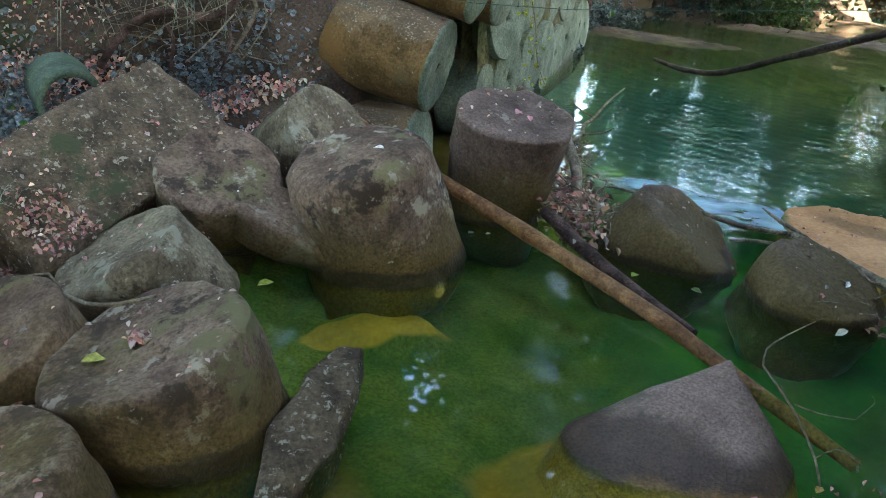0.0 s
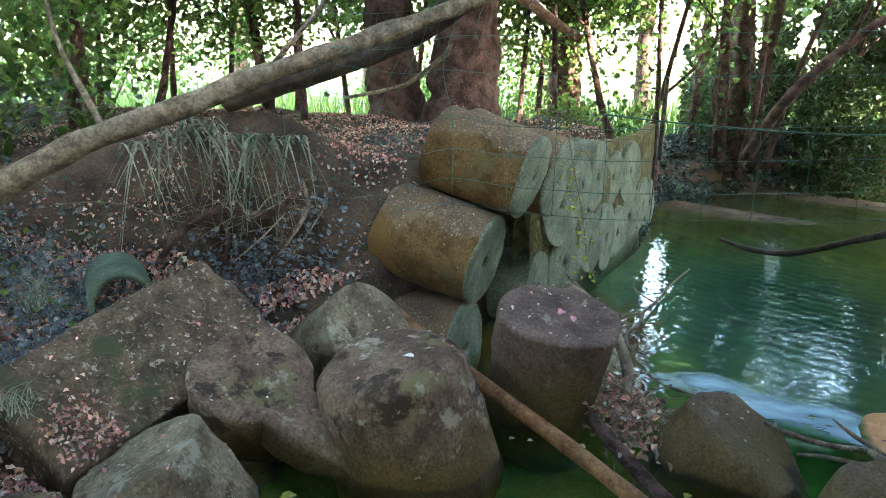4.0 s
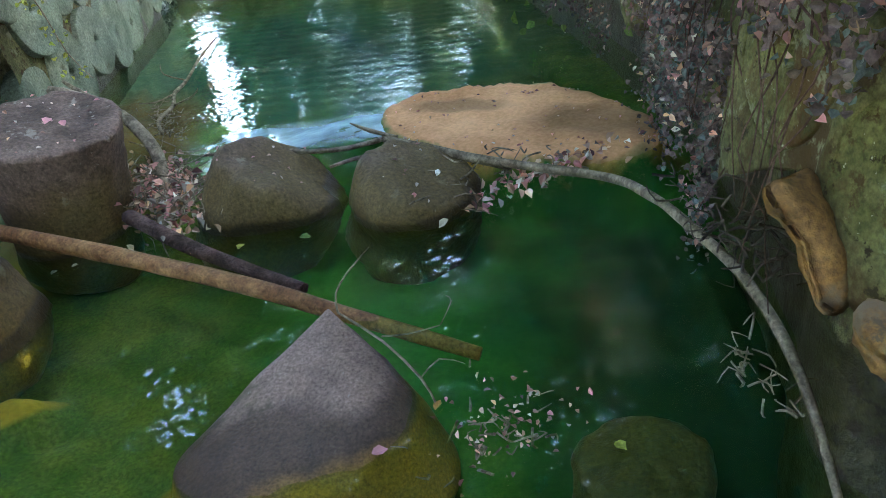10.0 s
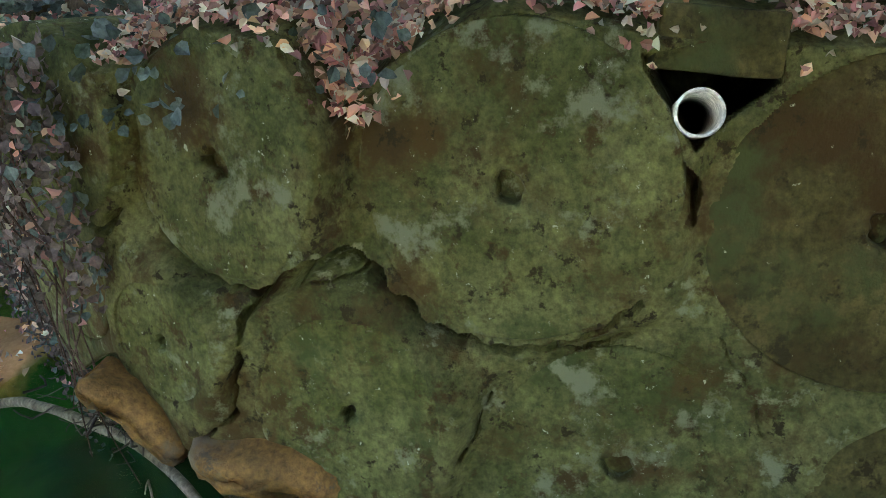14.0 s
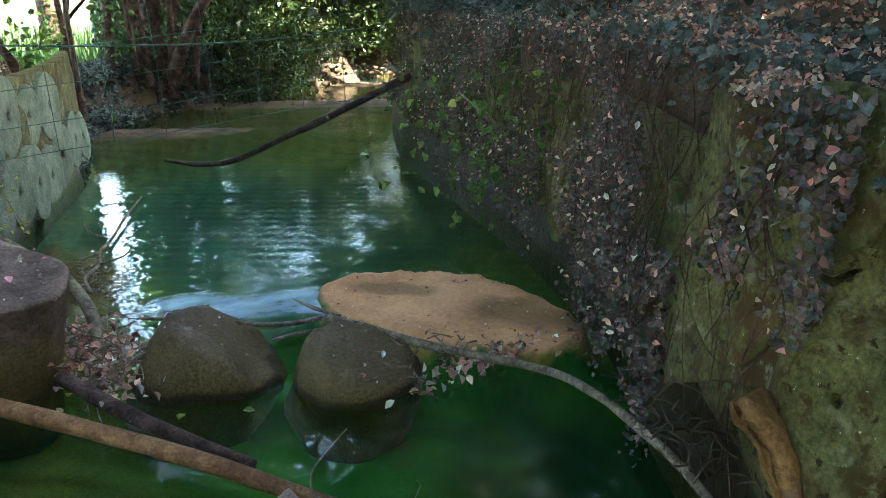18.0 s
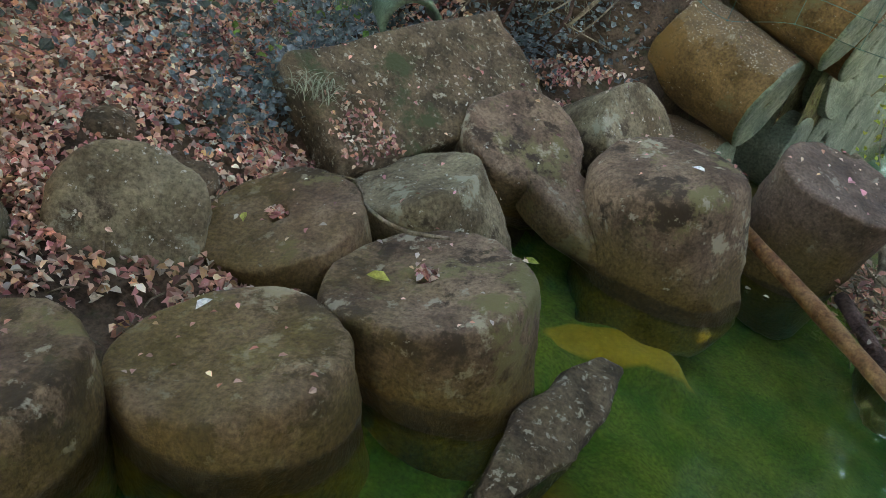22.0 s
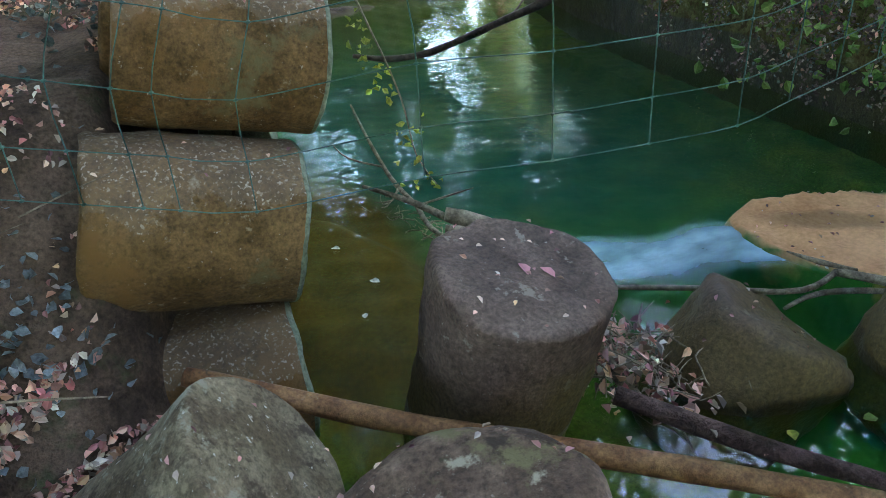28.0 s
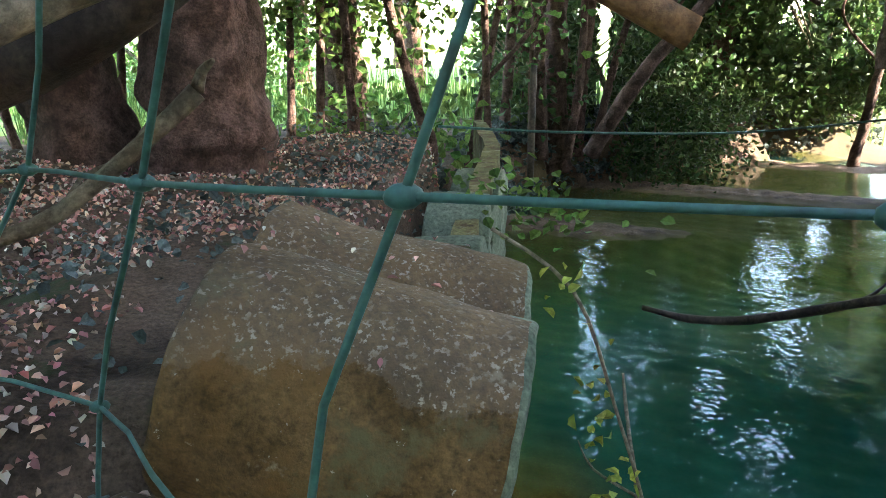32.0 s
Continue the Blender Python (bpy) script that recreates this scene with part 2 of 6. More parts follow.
M_CLAY = mat("orange_clay_stone", (0.36, 0.19, 0.04), (0.5, 0.29, 0.08), 5.0, 0.75, 0.4, [((0.15, 0.1, 0.05), 3.0, 0.6, 0.1)])
M_LEDGE = mat("clay_ledge", (0.15, 0.078, 0.02), (0.29, 0.15, 0.045), 6.0, 0.7, 0.5, [((0.17, 0.12, 0.07), 4.0, 0.58, 0.08), ((0.1, 0.07, 0.04), 9.0, 0.6, 0.05)])
M_BARK = mat("dark_bark", (0.055, 0.03, 0.02), (0.15, 0.09, 0.07), 8.0, 0.95, 1.0, [((0.2, 0.15, 0.13), 9.0, 0.66, 0.06)], bump_dist=0.05)
M_TWIG = mat("grey_twig", (0.11, 0.085, 0.052), (0.27, 0.22, 0.145), 14.0, 0.85, 0.6)
M_POLE = mat("brown_pole", (0.14, 0.06, 0.02), (0.27, 0.14, 0.055), 9.0, 0.7, 0.5, [((0.32, 0.24, 0.14), 9.0, 0.66, 0.05), ((0.06, 0.04, 0.02), 4.0, 0.62, 0.06)])
M_DARKW = mat("wet_dark_wood", (0.03, 0.02, 0.014), (0.09, 0.065, 0.045), 8.0, 0.6, 0.6)
M_LITTER = mat("leaf_litter", (0.44, 0.17, 0.11), (0.74, 0.44, 0.32), 5.0, 0.7, 0.0, island=0.35, trans=0.1, palette=[(0.612, 0.524, 0.426), (0.445, 0.376, 0.308), (0.728, 0.571, 0.434), (0.204, 0.106, 0.094), (0.581, 0.269, 0.199), (0.763, 0.439, 0.266), (0.637, 0.324, 0.29), (0.431, 0.212, 0.178), (0.849, 0.572, 0.409), (0.534, 0.267, 0.221), (0.773, 0.518, 0.391), (0.85, 0.807, 0.668), (0.356, 0.206, 0.137), (0.713, 0.378, 0.308)])
M_IVY = mat("ivy_leaf", (0.06, 0.085, 0.07), (0.135, 0.165, 0.15), 6.0, 0.6, 0.0, island=0.4, spec=0.25, trans=0.15)
M_BLUEIVY = mat("blue_green_ivy_leaf", (0.085, 0.115, 0.115), (0.21, 0.255, 0.26), 6.0, 0.5, 0.0, island=0.4, spec=0.4, trans=0.1)
M_DUSTY = mat("dusty_vine_leaf", (0.075, 0.05, 0.042), (0.18, 0.125, 0.108), 6.0, 0.6, 0.0, island=0.35, spec=0.4, trans=0.1)
M_GREEN = mat("green_leaf", (0.075, 0.145, 0.035), (0.18, 0.29, 0.07), 2.0, 0.5, 0.0, island=0.4, trans=0.45)
M_DARKLEAF = mat("dark_tree_leaf", (0.035, 0.07, 0.02), (0.08, 0.13, 0.04), 2.0, 0.5, 0.0, island=0.4, trans=0.3)
M_YELLOW = mat("yellow_green_leaf", (0.28, 0.34, 0.05), (0.45, 0.45, 0.1), 4.0, 0.5, 0.0, island=0.3, trans=0.3)
M_GRASS = mat("grass_blade", (0.13, 0.17, 0.1), (0.34, 0.36, 0.25), 4.0, 0.5, 0.0, island=0.4, trans=0.3)
M_MEADOW = mat("meadow", (0.14, 0.24, 0.04), (0.28, 0.38, 0.09), 0.4, 0.9, 0.2)
M_WIRE = mat("green_wire", (0.025, 0.085, 0.065), (0.045, 0.13, 0.1), 30.0, 0.5, 0.0, spec=0.5)
M_PVC = mat("white_pvc", (0.6, 0.58, 0.52), (0.78, 0.76, 0.7), 12.0, 0.45, 0.1)
M_OLDPIPE = mat("green_grey_pipe", (0.045, 0.07, 0.04), (0.1, 0.14, 0.085), 5.0, 0.7, 0.3)


def water_material():
    m = bpy.data.materials.new("creek_water")
    m.use_nodes = True
    nt = m.node_tree
    nt.nodes.remove(nt.nodes["Principled BSDF"])
    geo = nt.nodes.new("ShaderNodeNewGeometry")
    n1 = nt.nodes.new("ShaderNodeTexNoise")
    n1.inputs["Scale"].default_value, n1.inputs["Detail"].default_value = 8.0, 1.0
    n2 = nt.nodes.new("ShaderNodeTexNoise")
    n2.inputs["Scale"].default_value, n2.inputs["Detail"].default_value = 22.0, 0.0
    for n in (n1, n2):
        nt.links.new(geo.outputs["Position"], n.inputs["Vector"])
    ad = nt.nodes.new("ShaderNodeMath")
    ad.operation = "MULTIPLY_ADD"
    ad.inputs[1].default_value = 0.4
    nt.links.new(n2.outputs["Fac"], ad.inputs[0])
    nt.links.new(n1.outputs["Fac"], ad.inputs[2])
    b = nt.nodes.new("ShaderNodeBump")
    b.inputs["Strength"].default_value, b.inputs["Distance"].default_value = 1.0, 1.0
    n3 = nt.nodes.new("ShaderNodeTexNoise")
    n3.inputs["Scale"].default_value, n3.inputs["Detail"].default_value = 26.0, 0.0
    n4 = nt.nodes.new("ShaderNodeTexNoise")
    n4.inputs["Scale"].default_value, n4.inputs["Detail"].default_value = 2.4, 3.0
    for n in (n3, n4):
        nt.links.new(geo.outputs["Position"], n.inputs["Vector"])
    stir = nt.nodes.new("ShaderNodeMapRange")
    stir.inputs["From Min"].default_value, stir.inputs["From Max"].default_value = 0.47, 0.66
    stir.inputs["To Min"].default_value, stir.inputs["To Max"].default_value = 0.0004, 0.005
    nt.links.new(n4.outputs["Fac"], stir.inputs["Value"])
    swell = nt.nodes.new("ShaderNodeMath")
    swell.operation = "MULTIPLY"
    swell.inputs[1].default_value = 0.0032
    nt.links.new(ad.outputs[0], swell.inputs[0])
    hh = nt.nodes.new("ShaderNodeMath")
    hh.operation = "MULTIPLY_ADD"
    nt.links.new(n3.outputs["Fac"], hh.inputs[0])
    nt.links.new(stir.outputs["Result"], hh.inputs[1])
    nt.links.new(swell.outputs[0], hh.inputs[2])
    nt.links.new(hh.outputs[0], b.inputs["Height"])
    gl = nt.nodes.new("ShaderNodeBsdfGlossy")
    gl.inputs["Roughness"].default_value = 0.006
    tr = nt.nodes.new("ShaderNodeBsdfTransparent")
    tr.inputs["Color"].default_value = (0.84, 0.95, 0.62, 1)
    df = nt.nodes.new("ShaderNodeBsdfDiffuse")
    # teal haze, its blue raised in place of reflected sky
    df.inputs["Color"].default_value = (0.0, 0.17, 0.14, 1)
    fr = nt.nodes.new("ShaderNodeLayerWeight")
    pw = nt.nodes.new("ShaderNodeMath")
    pw.operation = "POWER"
    pw.inputs[1].default_value = 5.0
    fm = nt.nodes.new("ShaderNodeMath")
    fm.operation = "MULTIPLY_ADD"
    fm.inputs[1].default_value, fm.inputs[2].default_value = 0.97, 0.025
    nt.links.new(fr.outputs["Facing"], pw.inputs[0])
    nt.links.new(pw.outputs[0], fm.inputs[0])
    for n in (gl, fr):
        nt.links.new(b.outputs["Normal"], n.inputs["Normal"])
    m1 = nt.nodes.new("ShaderNodeMixShader")
    m1.inputs[0].default_value = 0.04
    nt.links.new(tr.outputs[0], m1.inputs[1])
    nt.links.new(df.outputs[0], m1.inputs[2])
    m2 = nt.nodes.new("ShaderNodeMixShader")
    nt.links.new(fm.outputs[0], m2.inputs[0])
    nt.links.new(m1.outputs[0], m2.inputs[1])
    nt.links.new(gl.outputs[0], m2.inputs[2])
    nt.links.new(m2.outputs[0], nt.nodes["Material Output"].inputs["Surface"])
    return m


M_WATER = water_material()



def riffle_material():
    m = bpy.data.materials.new("riffle_sky_sheen")
    m.use_nodes = True
    nt = m.node_tree
    p = nt.nodes["Principled BSDF"]
    # pale blue base stands in for sky mirrored in the ripples
    p.inputs["Base Color"].default_value = (0.36, 0.56, 0.6, 1)
    p.inputs["Roughness"].default_value = 0.06
    geo = nt.nodes.new("ShaderNodeNewGeometry")
    mp = nt.nodes.new("ShaderNodeMapping")
    mp.inputs["Rotation"].default_value = (0, 0, 0.35)
    mp.inputs["Scale"].default_value = (1.6, 3.2, 1.0)
    nt.links.new(geo.outputs["Position"], mp.inputs["Vector"])
    n = nt.nodes.new("ShaderNodeTexNoise")
    n.inputs["Scale"].default_value, n.inputs["Detail"].default_value = 1.6, 4.0
    nt.links.new(mp.outputs["Vector"], n.inputs["Vector"])
    r = nt.nodes.new("ShaderNodeMapRange")
    r.inputs["From Min"].default_value, r.inputs["From Max"].default_value = 0.38, 0.62
    r.inputs["To Min"].default_value, r.inputs["To Max"].default_value = 0.45, 1.0
    nt.links.new(n.outputs["Fac"], r.inputs["Value"])
    at = nt.nodes.new("ShaderNodeAttribute")
    at.attribute_name = "thin"
    ml = nt.nodes.new("ShaderNodeMath")
    ml.operation = "MULTIPLY"
    nt.links.new(r.outputs["Result"], ml.inputs[0])
    nt.links.new(at.outputs["Fac"], ml.inputs[1])
    nt.links.new(ml.outputs[0], p.inputs["Alpha"])
    b = nt.nodes.new("ShaderNodeBump")
    b.inputs["Strength"].default_value, b.inputs["Distance"].default_value = 0.8, 0.03
    nt.links.new(n.outputs["Fac"], b.inputs["Height"])
    nt.links.new(b.outputs["Normal"], p.inputs["Normal"])
    return m


M_RIFFLE = riffle_material()


def bed_material(zones):
    """Mud from olive to deep green, with ochre, sandy, painted-shade and sky-tint zones of soft, uneven outline."""
    m = mat("stream_bed", (0.045, 0.085, 0.012), (0.12, 0.13, 0.026), 3.0, 0.9, 0.3)
    nt = m.node_tree
    p = nt.nodes["Principled BSDF"]
    col = p.inputs["Base Color"].links[0].from_socket
    geo = nt.nodes.new("ShaderNodeNewGeometry")
    nz = nt.nodes.new("ShaderNodeTexNoise")
    nz.inputs["Scale"].default_value, nz.inputs["Detail"].default_value = 2.6, 6.0
    nt.links.new(geo.outputs["Position"], nz.inputs["Vector"])
    fine = nt.nodes.new("ShaderNodeTexNoise")
    fine.inputs["Scale"].default_value, fine.inputs["Detail"].default_value = 45.0, 3.0
    nt.links.new(geo.outputs["Position"], fine.inputs["Vector"])
    for (cx, cy), (ax, ay), turn, lo, hi, edge in zones:
        mp = nt.nodes.new("ShaderNodeMapping")
        mp.vector_type = "TEXTURE"
        mp.inputs["Location"].default_value = (cx, cy, 0)
        mp.inputs["Rotation"].default_value = (0, 0, radians(turn))
        mp.inputs["Scale"].default_value = (ax, ay, 1000.0)
        nt.links.new(geo.outputs["Position"], mp.inputs["Vector"])
        ln = nt.nodes.new("ShaderNodeVectorMath")
        ln.operation = "LENGTH"
        nt.links.new(mp.outputs["Vector"], ln.inputs[0])
        ad = nt.nodes.new("ShaderNodeMath")
        ad.operation = "MULTIPLY_ADD"
        ad.inputs[1].default_value = 0.5
        nt.links.new(nz.outputs["Fac"], ad.inputs[0])
        nt.links.new(ln.outputs["Value"], ad.inputs[2])
        mr = nt.nodes.new("ShaderNodeMapRange")
        mr.inputs["From Min"].default_value, mr.inputs["From Max"].default_value = 1.25 - edge, 1.25
        mr.inputs["To Min"].default_value, mr.inputs["To Max"].default_value = 1.0, 0.0
        nt.links.new(ad.outputs[0], mr.inputs["Value"])
        rp = nt.nodes.new("ShaderNodeValToRGB")
        rp.color_ramp.elements[0].position, rp.color_ramp.elements[1].position = 0.36, 0.64
        rp.color_ramp.elements[0].color, rp.color_ramp.elements[1].color = (*lo, 1), (*hi, 1)
        av = nt.nodes.new("ShaderNodeMath")
        av.operation = "MULTIPLY_ADD"
        av.inputs[1].default_value = 0.35
        sb = nt.nodes.new("ShaderNodeMath")
        sb.operation = "MULTIPLY"
        sb.inputs[1].default_value = 0.65
        nt.links.new(nz.outputs["Fac"], sb.inputs[0])
        nt.links.new(fine.outputs["Fac"], av.inputs[0])
        nt.links.new(sb.outputs[0], av.inputs[2])
        nt.links.new(av.outputs[0], rp.inputs["Fac"])
        mx = nt.nodes.new("ShaderNodeMix")
        mx.data_type = "RGBA"
        nt.links.new(mr.outputs["Result"], mx.inputs[0])
        nt.links.new(col, mx.inputs[6])
        nt.links.new(rp.outputs["Color"], mx.inputs[7])
        col = mx.outputs[2]
    nt.links.new(col, p.inputs["Base Color"])
    return m


# the near-black pair stands in for shade and dark reflection under the wall
DEEP, WALL_SHADE, SILT = ((0.012, 0.10, 0.02), (0.03, 0.16, 0.032)), ((0.002, 0.018, 0.005), (0.006, 0.035, 0.009)), ((0.05, 0.035, 0.016), (0.11, 0.08, 0.035))
OCHRE, SANDY = ((0.2, 0.105, 0.015), (0.36, 0.20, 0.03)), ((0.48, 0.22, 0.085), (0.80, 0.43, 0.2))
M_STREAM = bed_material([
    # second zone: bed tinted blue in place of sky reflected off the far pool
    ((2.3, 3.1), (1.55, 2.7), 0, *DEEP, 0.4), ((2.85, 7.1), (2.5, 3.3), 0, (0.005, 0.065, 0.082), (0.014, 0.105, 0.125), 0.6), ((2.35, 1.75), (0.95, 1.4), -22, *WALL_SHADE, 0.5), ((6.5, 12.3), (6.0, 2.7), 18, *SILT, 0.3),
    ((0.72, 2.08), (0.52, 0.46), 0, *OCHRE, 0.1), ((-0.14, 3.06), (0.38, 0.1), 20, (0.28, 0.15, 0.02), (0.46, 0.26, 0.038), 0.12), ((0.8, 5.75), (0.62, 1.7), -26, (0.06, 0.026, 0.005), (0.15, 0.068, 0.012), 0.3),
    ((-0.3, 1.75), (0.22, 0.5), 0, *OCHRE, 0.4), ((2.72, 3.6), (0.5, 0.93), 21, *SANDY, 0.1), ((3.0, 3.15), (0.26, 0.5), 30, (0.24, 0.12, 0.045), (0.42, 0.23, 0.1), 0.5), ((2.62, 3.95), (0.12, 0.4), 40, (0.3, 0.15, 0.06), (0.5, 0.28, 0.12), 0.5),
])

# ---- builders ----
def part(name, bm, material, parent=None, label=""):
    me = bpy.data.meshes.new(name)
    bm.to_mesh(me)
    bm.free()
    me.materials.append(material)
    for f in me.polygons:
        f.use_smooth = True
    ob = new(name, me)
    if parent is not None:
        ob.parent = parent
    if label:
        ob["label"] = label
    return ob


def from_arrays(name, verts, faces, material, parent=None, smooth=True):
    me = bpy.data.meshes.new(name)
    me.from_pydata(verts.tolist() if hasattr(verts, "tolist") else verts, [], faces.tolist() if hasattr(faces, "tolist") else faces)
    me.materials.append(material)
    if smooth:
        me.polygons.foreach_set("use_smooth", [True] * len(me.polygons))
    ob = new(name, me)
    if parent is not None:
        ob.parent = parent
    return ob


def rough_push(p, amp, freq, seed):
    q = Vector(p) * freq + Vector((seed * 3.7, seed * 1.3, -seed * 2.1))
    return noise.noise_vector(q) * amp + noise.noise_vector(q * 3.1) * (amp * 0.4) + noise.noise_vector(q * 7.0) * (amp * 0.22) + noise.noise_vector(q * 15.0) * (amp * 0.1)


def axis_turn(axis, spin=0.0):
    return Vector(axis).normalized().to_track_quat("Z", "Y").to_matrix().to_4x4() @ Matrix.Rotation(spin, 4, "Z")


def drum_bm(R, L, bevel=0.05, hole=0.0, taper=1.0, slant=(0, 0), amp=0.02, freq=3.0, seed=1, seg=56, squash=1.0, shear=(0, 0)):
    """A drum whose top face lies at z = 0 and whose body goes down to -L."""
    prof = []
    if hole:
        prof += [(0.0, -0.24), (hole * 0.7, -0.23), (hole * 0.95, -0.09), (hole, -0.012), (hole * 1.25, 0.0)]
    else:
        prof += [(0.0, 0.0)]
    for k in (0.3, 0.5, 0.7, 0.85):
        if R * k > hole * 1.4 and R * k < R - bevel:
            prof.append((R * k, 0.0))
    for k in range(5):
        a = k / 4 * math.pi / 2
        prof.append((R - bevel + bevel * math.sin(a), -bevel + bevel * math.cos(a)))
    n = max(4, int(L / 0.05))
    for k in range(1, n):
        z = -bevel - (L - 2 * bevel) * k / n
        prof.append((R * (1 + (taper - 1) * k / n), z))
    prof += [(R * taper, -L + bevel), (R * taper - bevel * 0.5, -L + bevel * 0.3), (R * taper * 0.7, -L), (0.0, -L)]
    bm = bmesh.new()
    rings = []
    for r, z in prof:
        if r == 0.0:
            rings.append([bm.verts.new((0, 0, z))])
        else:
            rings.append([bm.verts.new((r * math.cos(i / seg * math.tau), r * squash * math.sin(i / seg * math.tau), z)) for i in range(seg)])
    for a, b in zip(rings, rings[1:]):
        for i in range(seg):
            j = (i + 1) % seg
            if len(a) == 1:
                bm.faces.new((a[0], b[i], b[j]))
            elif len(b) == 1:
                bm.faces.new((a[i], b[0], a[j]))
            else:
                bm.faces.new((a[i], b[i], b[j], a[j]))
    for v in bm.verts:
        rr = math.hypot(v.co.x, v.co.y)
        if hole and 0 < rr < hole * 1.3:
            k = 1 + 0.5 * noise.noise(Vector((v.co.x / rr * 1.3, v.co.y / rr * 1.3, seed * 2.3)))
            v.co.x *= k
            v.co.y *= k
        w = max(0.0, (v.co.z + L) / L)
        v.co.z += (slant[0] * v.co.x + slant[1] * v.co.y) * w
        v.co.x += shear[0] * v.co.z
        v.co.y += shear[1] * v.co.z
        v.co += rough_push(v.co, amp, freq, seed)
    bmesh.ops.recalc_face_normals(bm, faces=bm.faces)
    return bm


def drum(name, top, axis, R, L, material, label, category="concrete drum", group="", parent=None, spin=0.0, **kw):
    bm = drum_bm(R, L, **kw)
    ob = part(name, bm, material, parent)
    ob.matrix_world = Matrix.Translation(top) @ axis_turn(axis, spin)
    if parent is None:
        tagged(ob, label, category, group)
    return ob


def block_bm(size, bevel, amp, freq, seed, cuts=7):
    bm = bmesh.new()
    bmesh.ops.create_cube(bm, size=1.0)
    for v in bm.verts:
        v.co = Vector((v.co.x * size[0], v.co.y * size[1], v.co.z * size[2]))
    bmesh.ops.bevel(bm, geom=list(bm.edges), offset=bevel, segments=3, affect="EDGES", profile=0.6)
    bmesh.ops.subdivide_edges(bm, edges=[e for e in bm.edges if e.calc_length() > 0.12], cuts=cuts, use_grid_fill=True)
    for v in bm.verts:
        v.co += rough_push(v.co, amp, freq, seed)
    bmesh.ops.recalc_face_normals(bm, faces=bm.faces)
    return bm


def tube_bm(points, radii, seg=10, wob=0.0, seed=1, bm=None, close=True):
    """A tube along points with a radius at each point, splined."""
    pts = [Vector(p) for p in points]
    fine, rad = [], []
    for k in range(len(pts) - 1):
        p0, p1, p2, p3 = pts[max(k - 1, 0)], pts[k], pts[k + 1], pts[min(k + 2, len(pts) - 1)]
        steps = max(2, int((p2 - p1).length / 0.06))
        steps = min(steps, 24)
        for i in range(steps):
            t = i / steps
            fine.append(0.5 * ((2 * p1) + (p2 - p0) * t + (2 * p0 - 5 * p1 + 4 * p2 - p3) * t * t + (3 * p1 - p0 - 3 * p2 + p3) * t**3))
            rad.append(radii[k] + (radii[k + 1] - radii[k]) * t)
    fine.append(pts[-1])
    rad.append(radii[-1])
    bm = bm or bmesh.new()
    prev, first = None, None
    side = Vector((0.3, 0.2, 1))
    for i, p in enumerate(fine):
        d = (fine[min(i + 1, len(fine) - 1)] - fine[max(i - 1, 0)]).normalized()
        u = d.cross(side).normalized() if abs(d.dot(side.normalized())) < 0.95 else d.cross(Vector((1, 0, 0))).normalized()
        w = d.cross(u)
        side = w if side.dot(w) > 0 else -w
        ring = []
        for j in range(seg):
            a = j / seg * math.tau
            r = rad[i] * (1 + (wob * noise.noise(Vector((math.cos(a) * 1.5, math.sin(a) * 1.5, i * 0.3 + seed * 7))) if wob else 0))
            ring.append(bm.verts.new(p + (u * math.cos(a) + side * math.sin(a)) * r))
        if prev:
            for j in range(seg):
                bm.faces.new((prev[j], prev[(j + 1) % seg], ring[(j + 1) % seg], ring[j]))
        else:
            first = ring
        prev = ring
    if close:
        bm.faces.new(first)
        bm.faces.new(prev)
    return bm


def tube(name, points, radii, material, parent=None, seg=10, wob=0.0, seed=1):
    bm = tube_bm(points, radii, seg, wob, seed)
    bmesh.ops.recalc_face_normals(bm, faces=bm.faces)
    return part(name, bm, material, parent)


RNG = np.random.default_rng(7)


def leaf_arrays(centres, size, normals=None, spread=0.6, aspect=0.6, curl=0.25, rng=None):
    """Folded, pointed leaves of six corners at the centres, lying near the normals."""
    rng = rng or RNG
    c = np.asarray(centres, float)
    n = len(c)
    s = np.asarray(size) * np.ones(n) * rng.uniform(0.65, 1.35, n)
    if normals is None:
        nv = rng.normal(size=(n, 3))
    else:
        nv = np.asarray(normals, float) + rng.normal(size=(n, 3)) * spread
    nv /= np.linalg.norm(nv, axis=1)[:, None] + 1e-9
    u = np.cross(nv, rng.normal(size=(n, 3)))
    u /= np.linalg.norm(u, axis=1)[:, None] + 1e-9
    v = np.cross(nv, u)
    shape = np.array([(-0.5, 0, 0), (0.05, -0.5, 1), (0.05, 0.5, 1), (0.5, 0, 0), (-0.3, -0.36, 0.8), (-0.3, 0.36, 0.8)])
    verts = c[:, None] + s[:, None, None] * (shape[None, :, :1] * u[:, None] + shape[None, :, 1:2] * aspect * v[:, None] + (shape[None, :, 2:3] * curl - shape[None, :, :1] ** 2 * curl) * nv[:, None])
    base = np.arange(n)[:, None] * 6
    f = np.concatenate([base + np.array([[0, 4, 1, 3]]), base + np.array([[0, 3, 2, 5]])])
    return verts.reshape(-1, 3), f


def leaves(name, centres, size, material, normals=None, parent=None, **kw):
    v, f = leaf_arrays(centres, size, normals, **kw)
    return from_arrays(name, v, f, material, parent, smooth=False)


# ---- ground ----
SHORE = [(0.9, -3.0), (0.75, 0.45), (-1.6, 0.95), (-0.95, 1.4), (-0.6, 1.8), (-0.45, 2.2), (-0.55, 3.0), (-0.3, 3.9), (0.0, 4.6), (0.45, 5.4), (1.1, 6.9), (1.97, 9.0), (2.4, 10.6), (3.7, 12.2), (7.2, 13.4), (16.0, 15.6)]
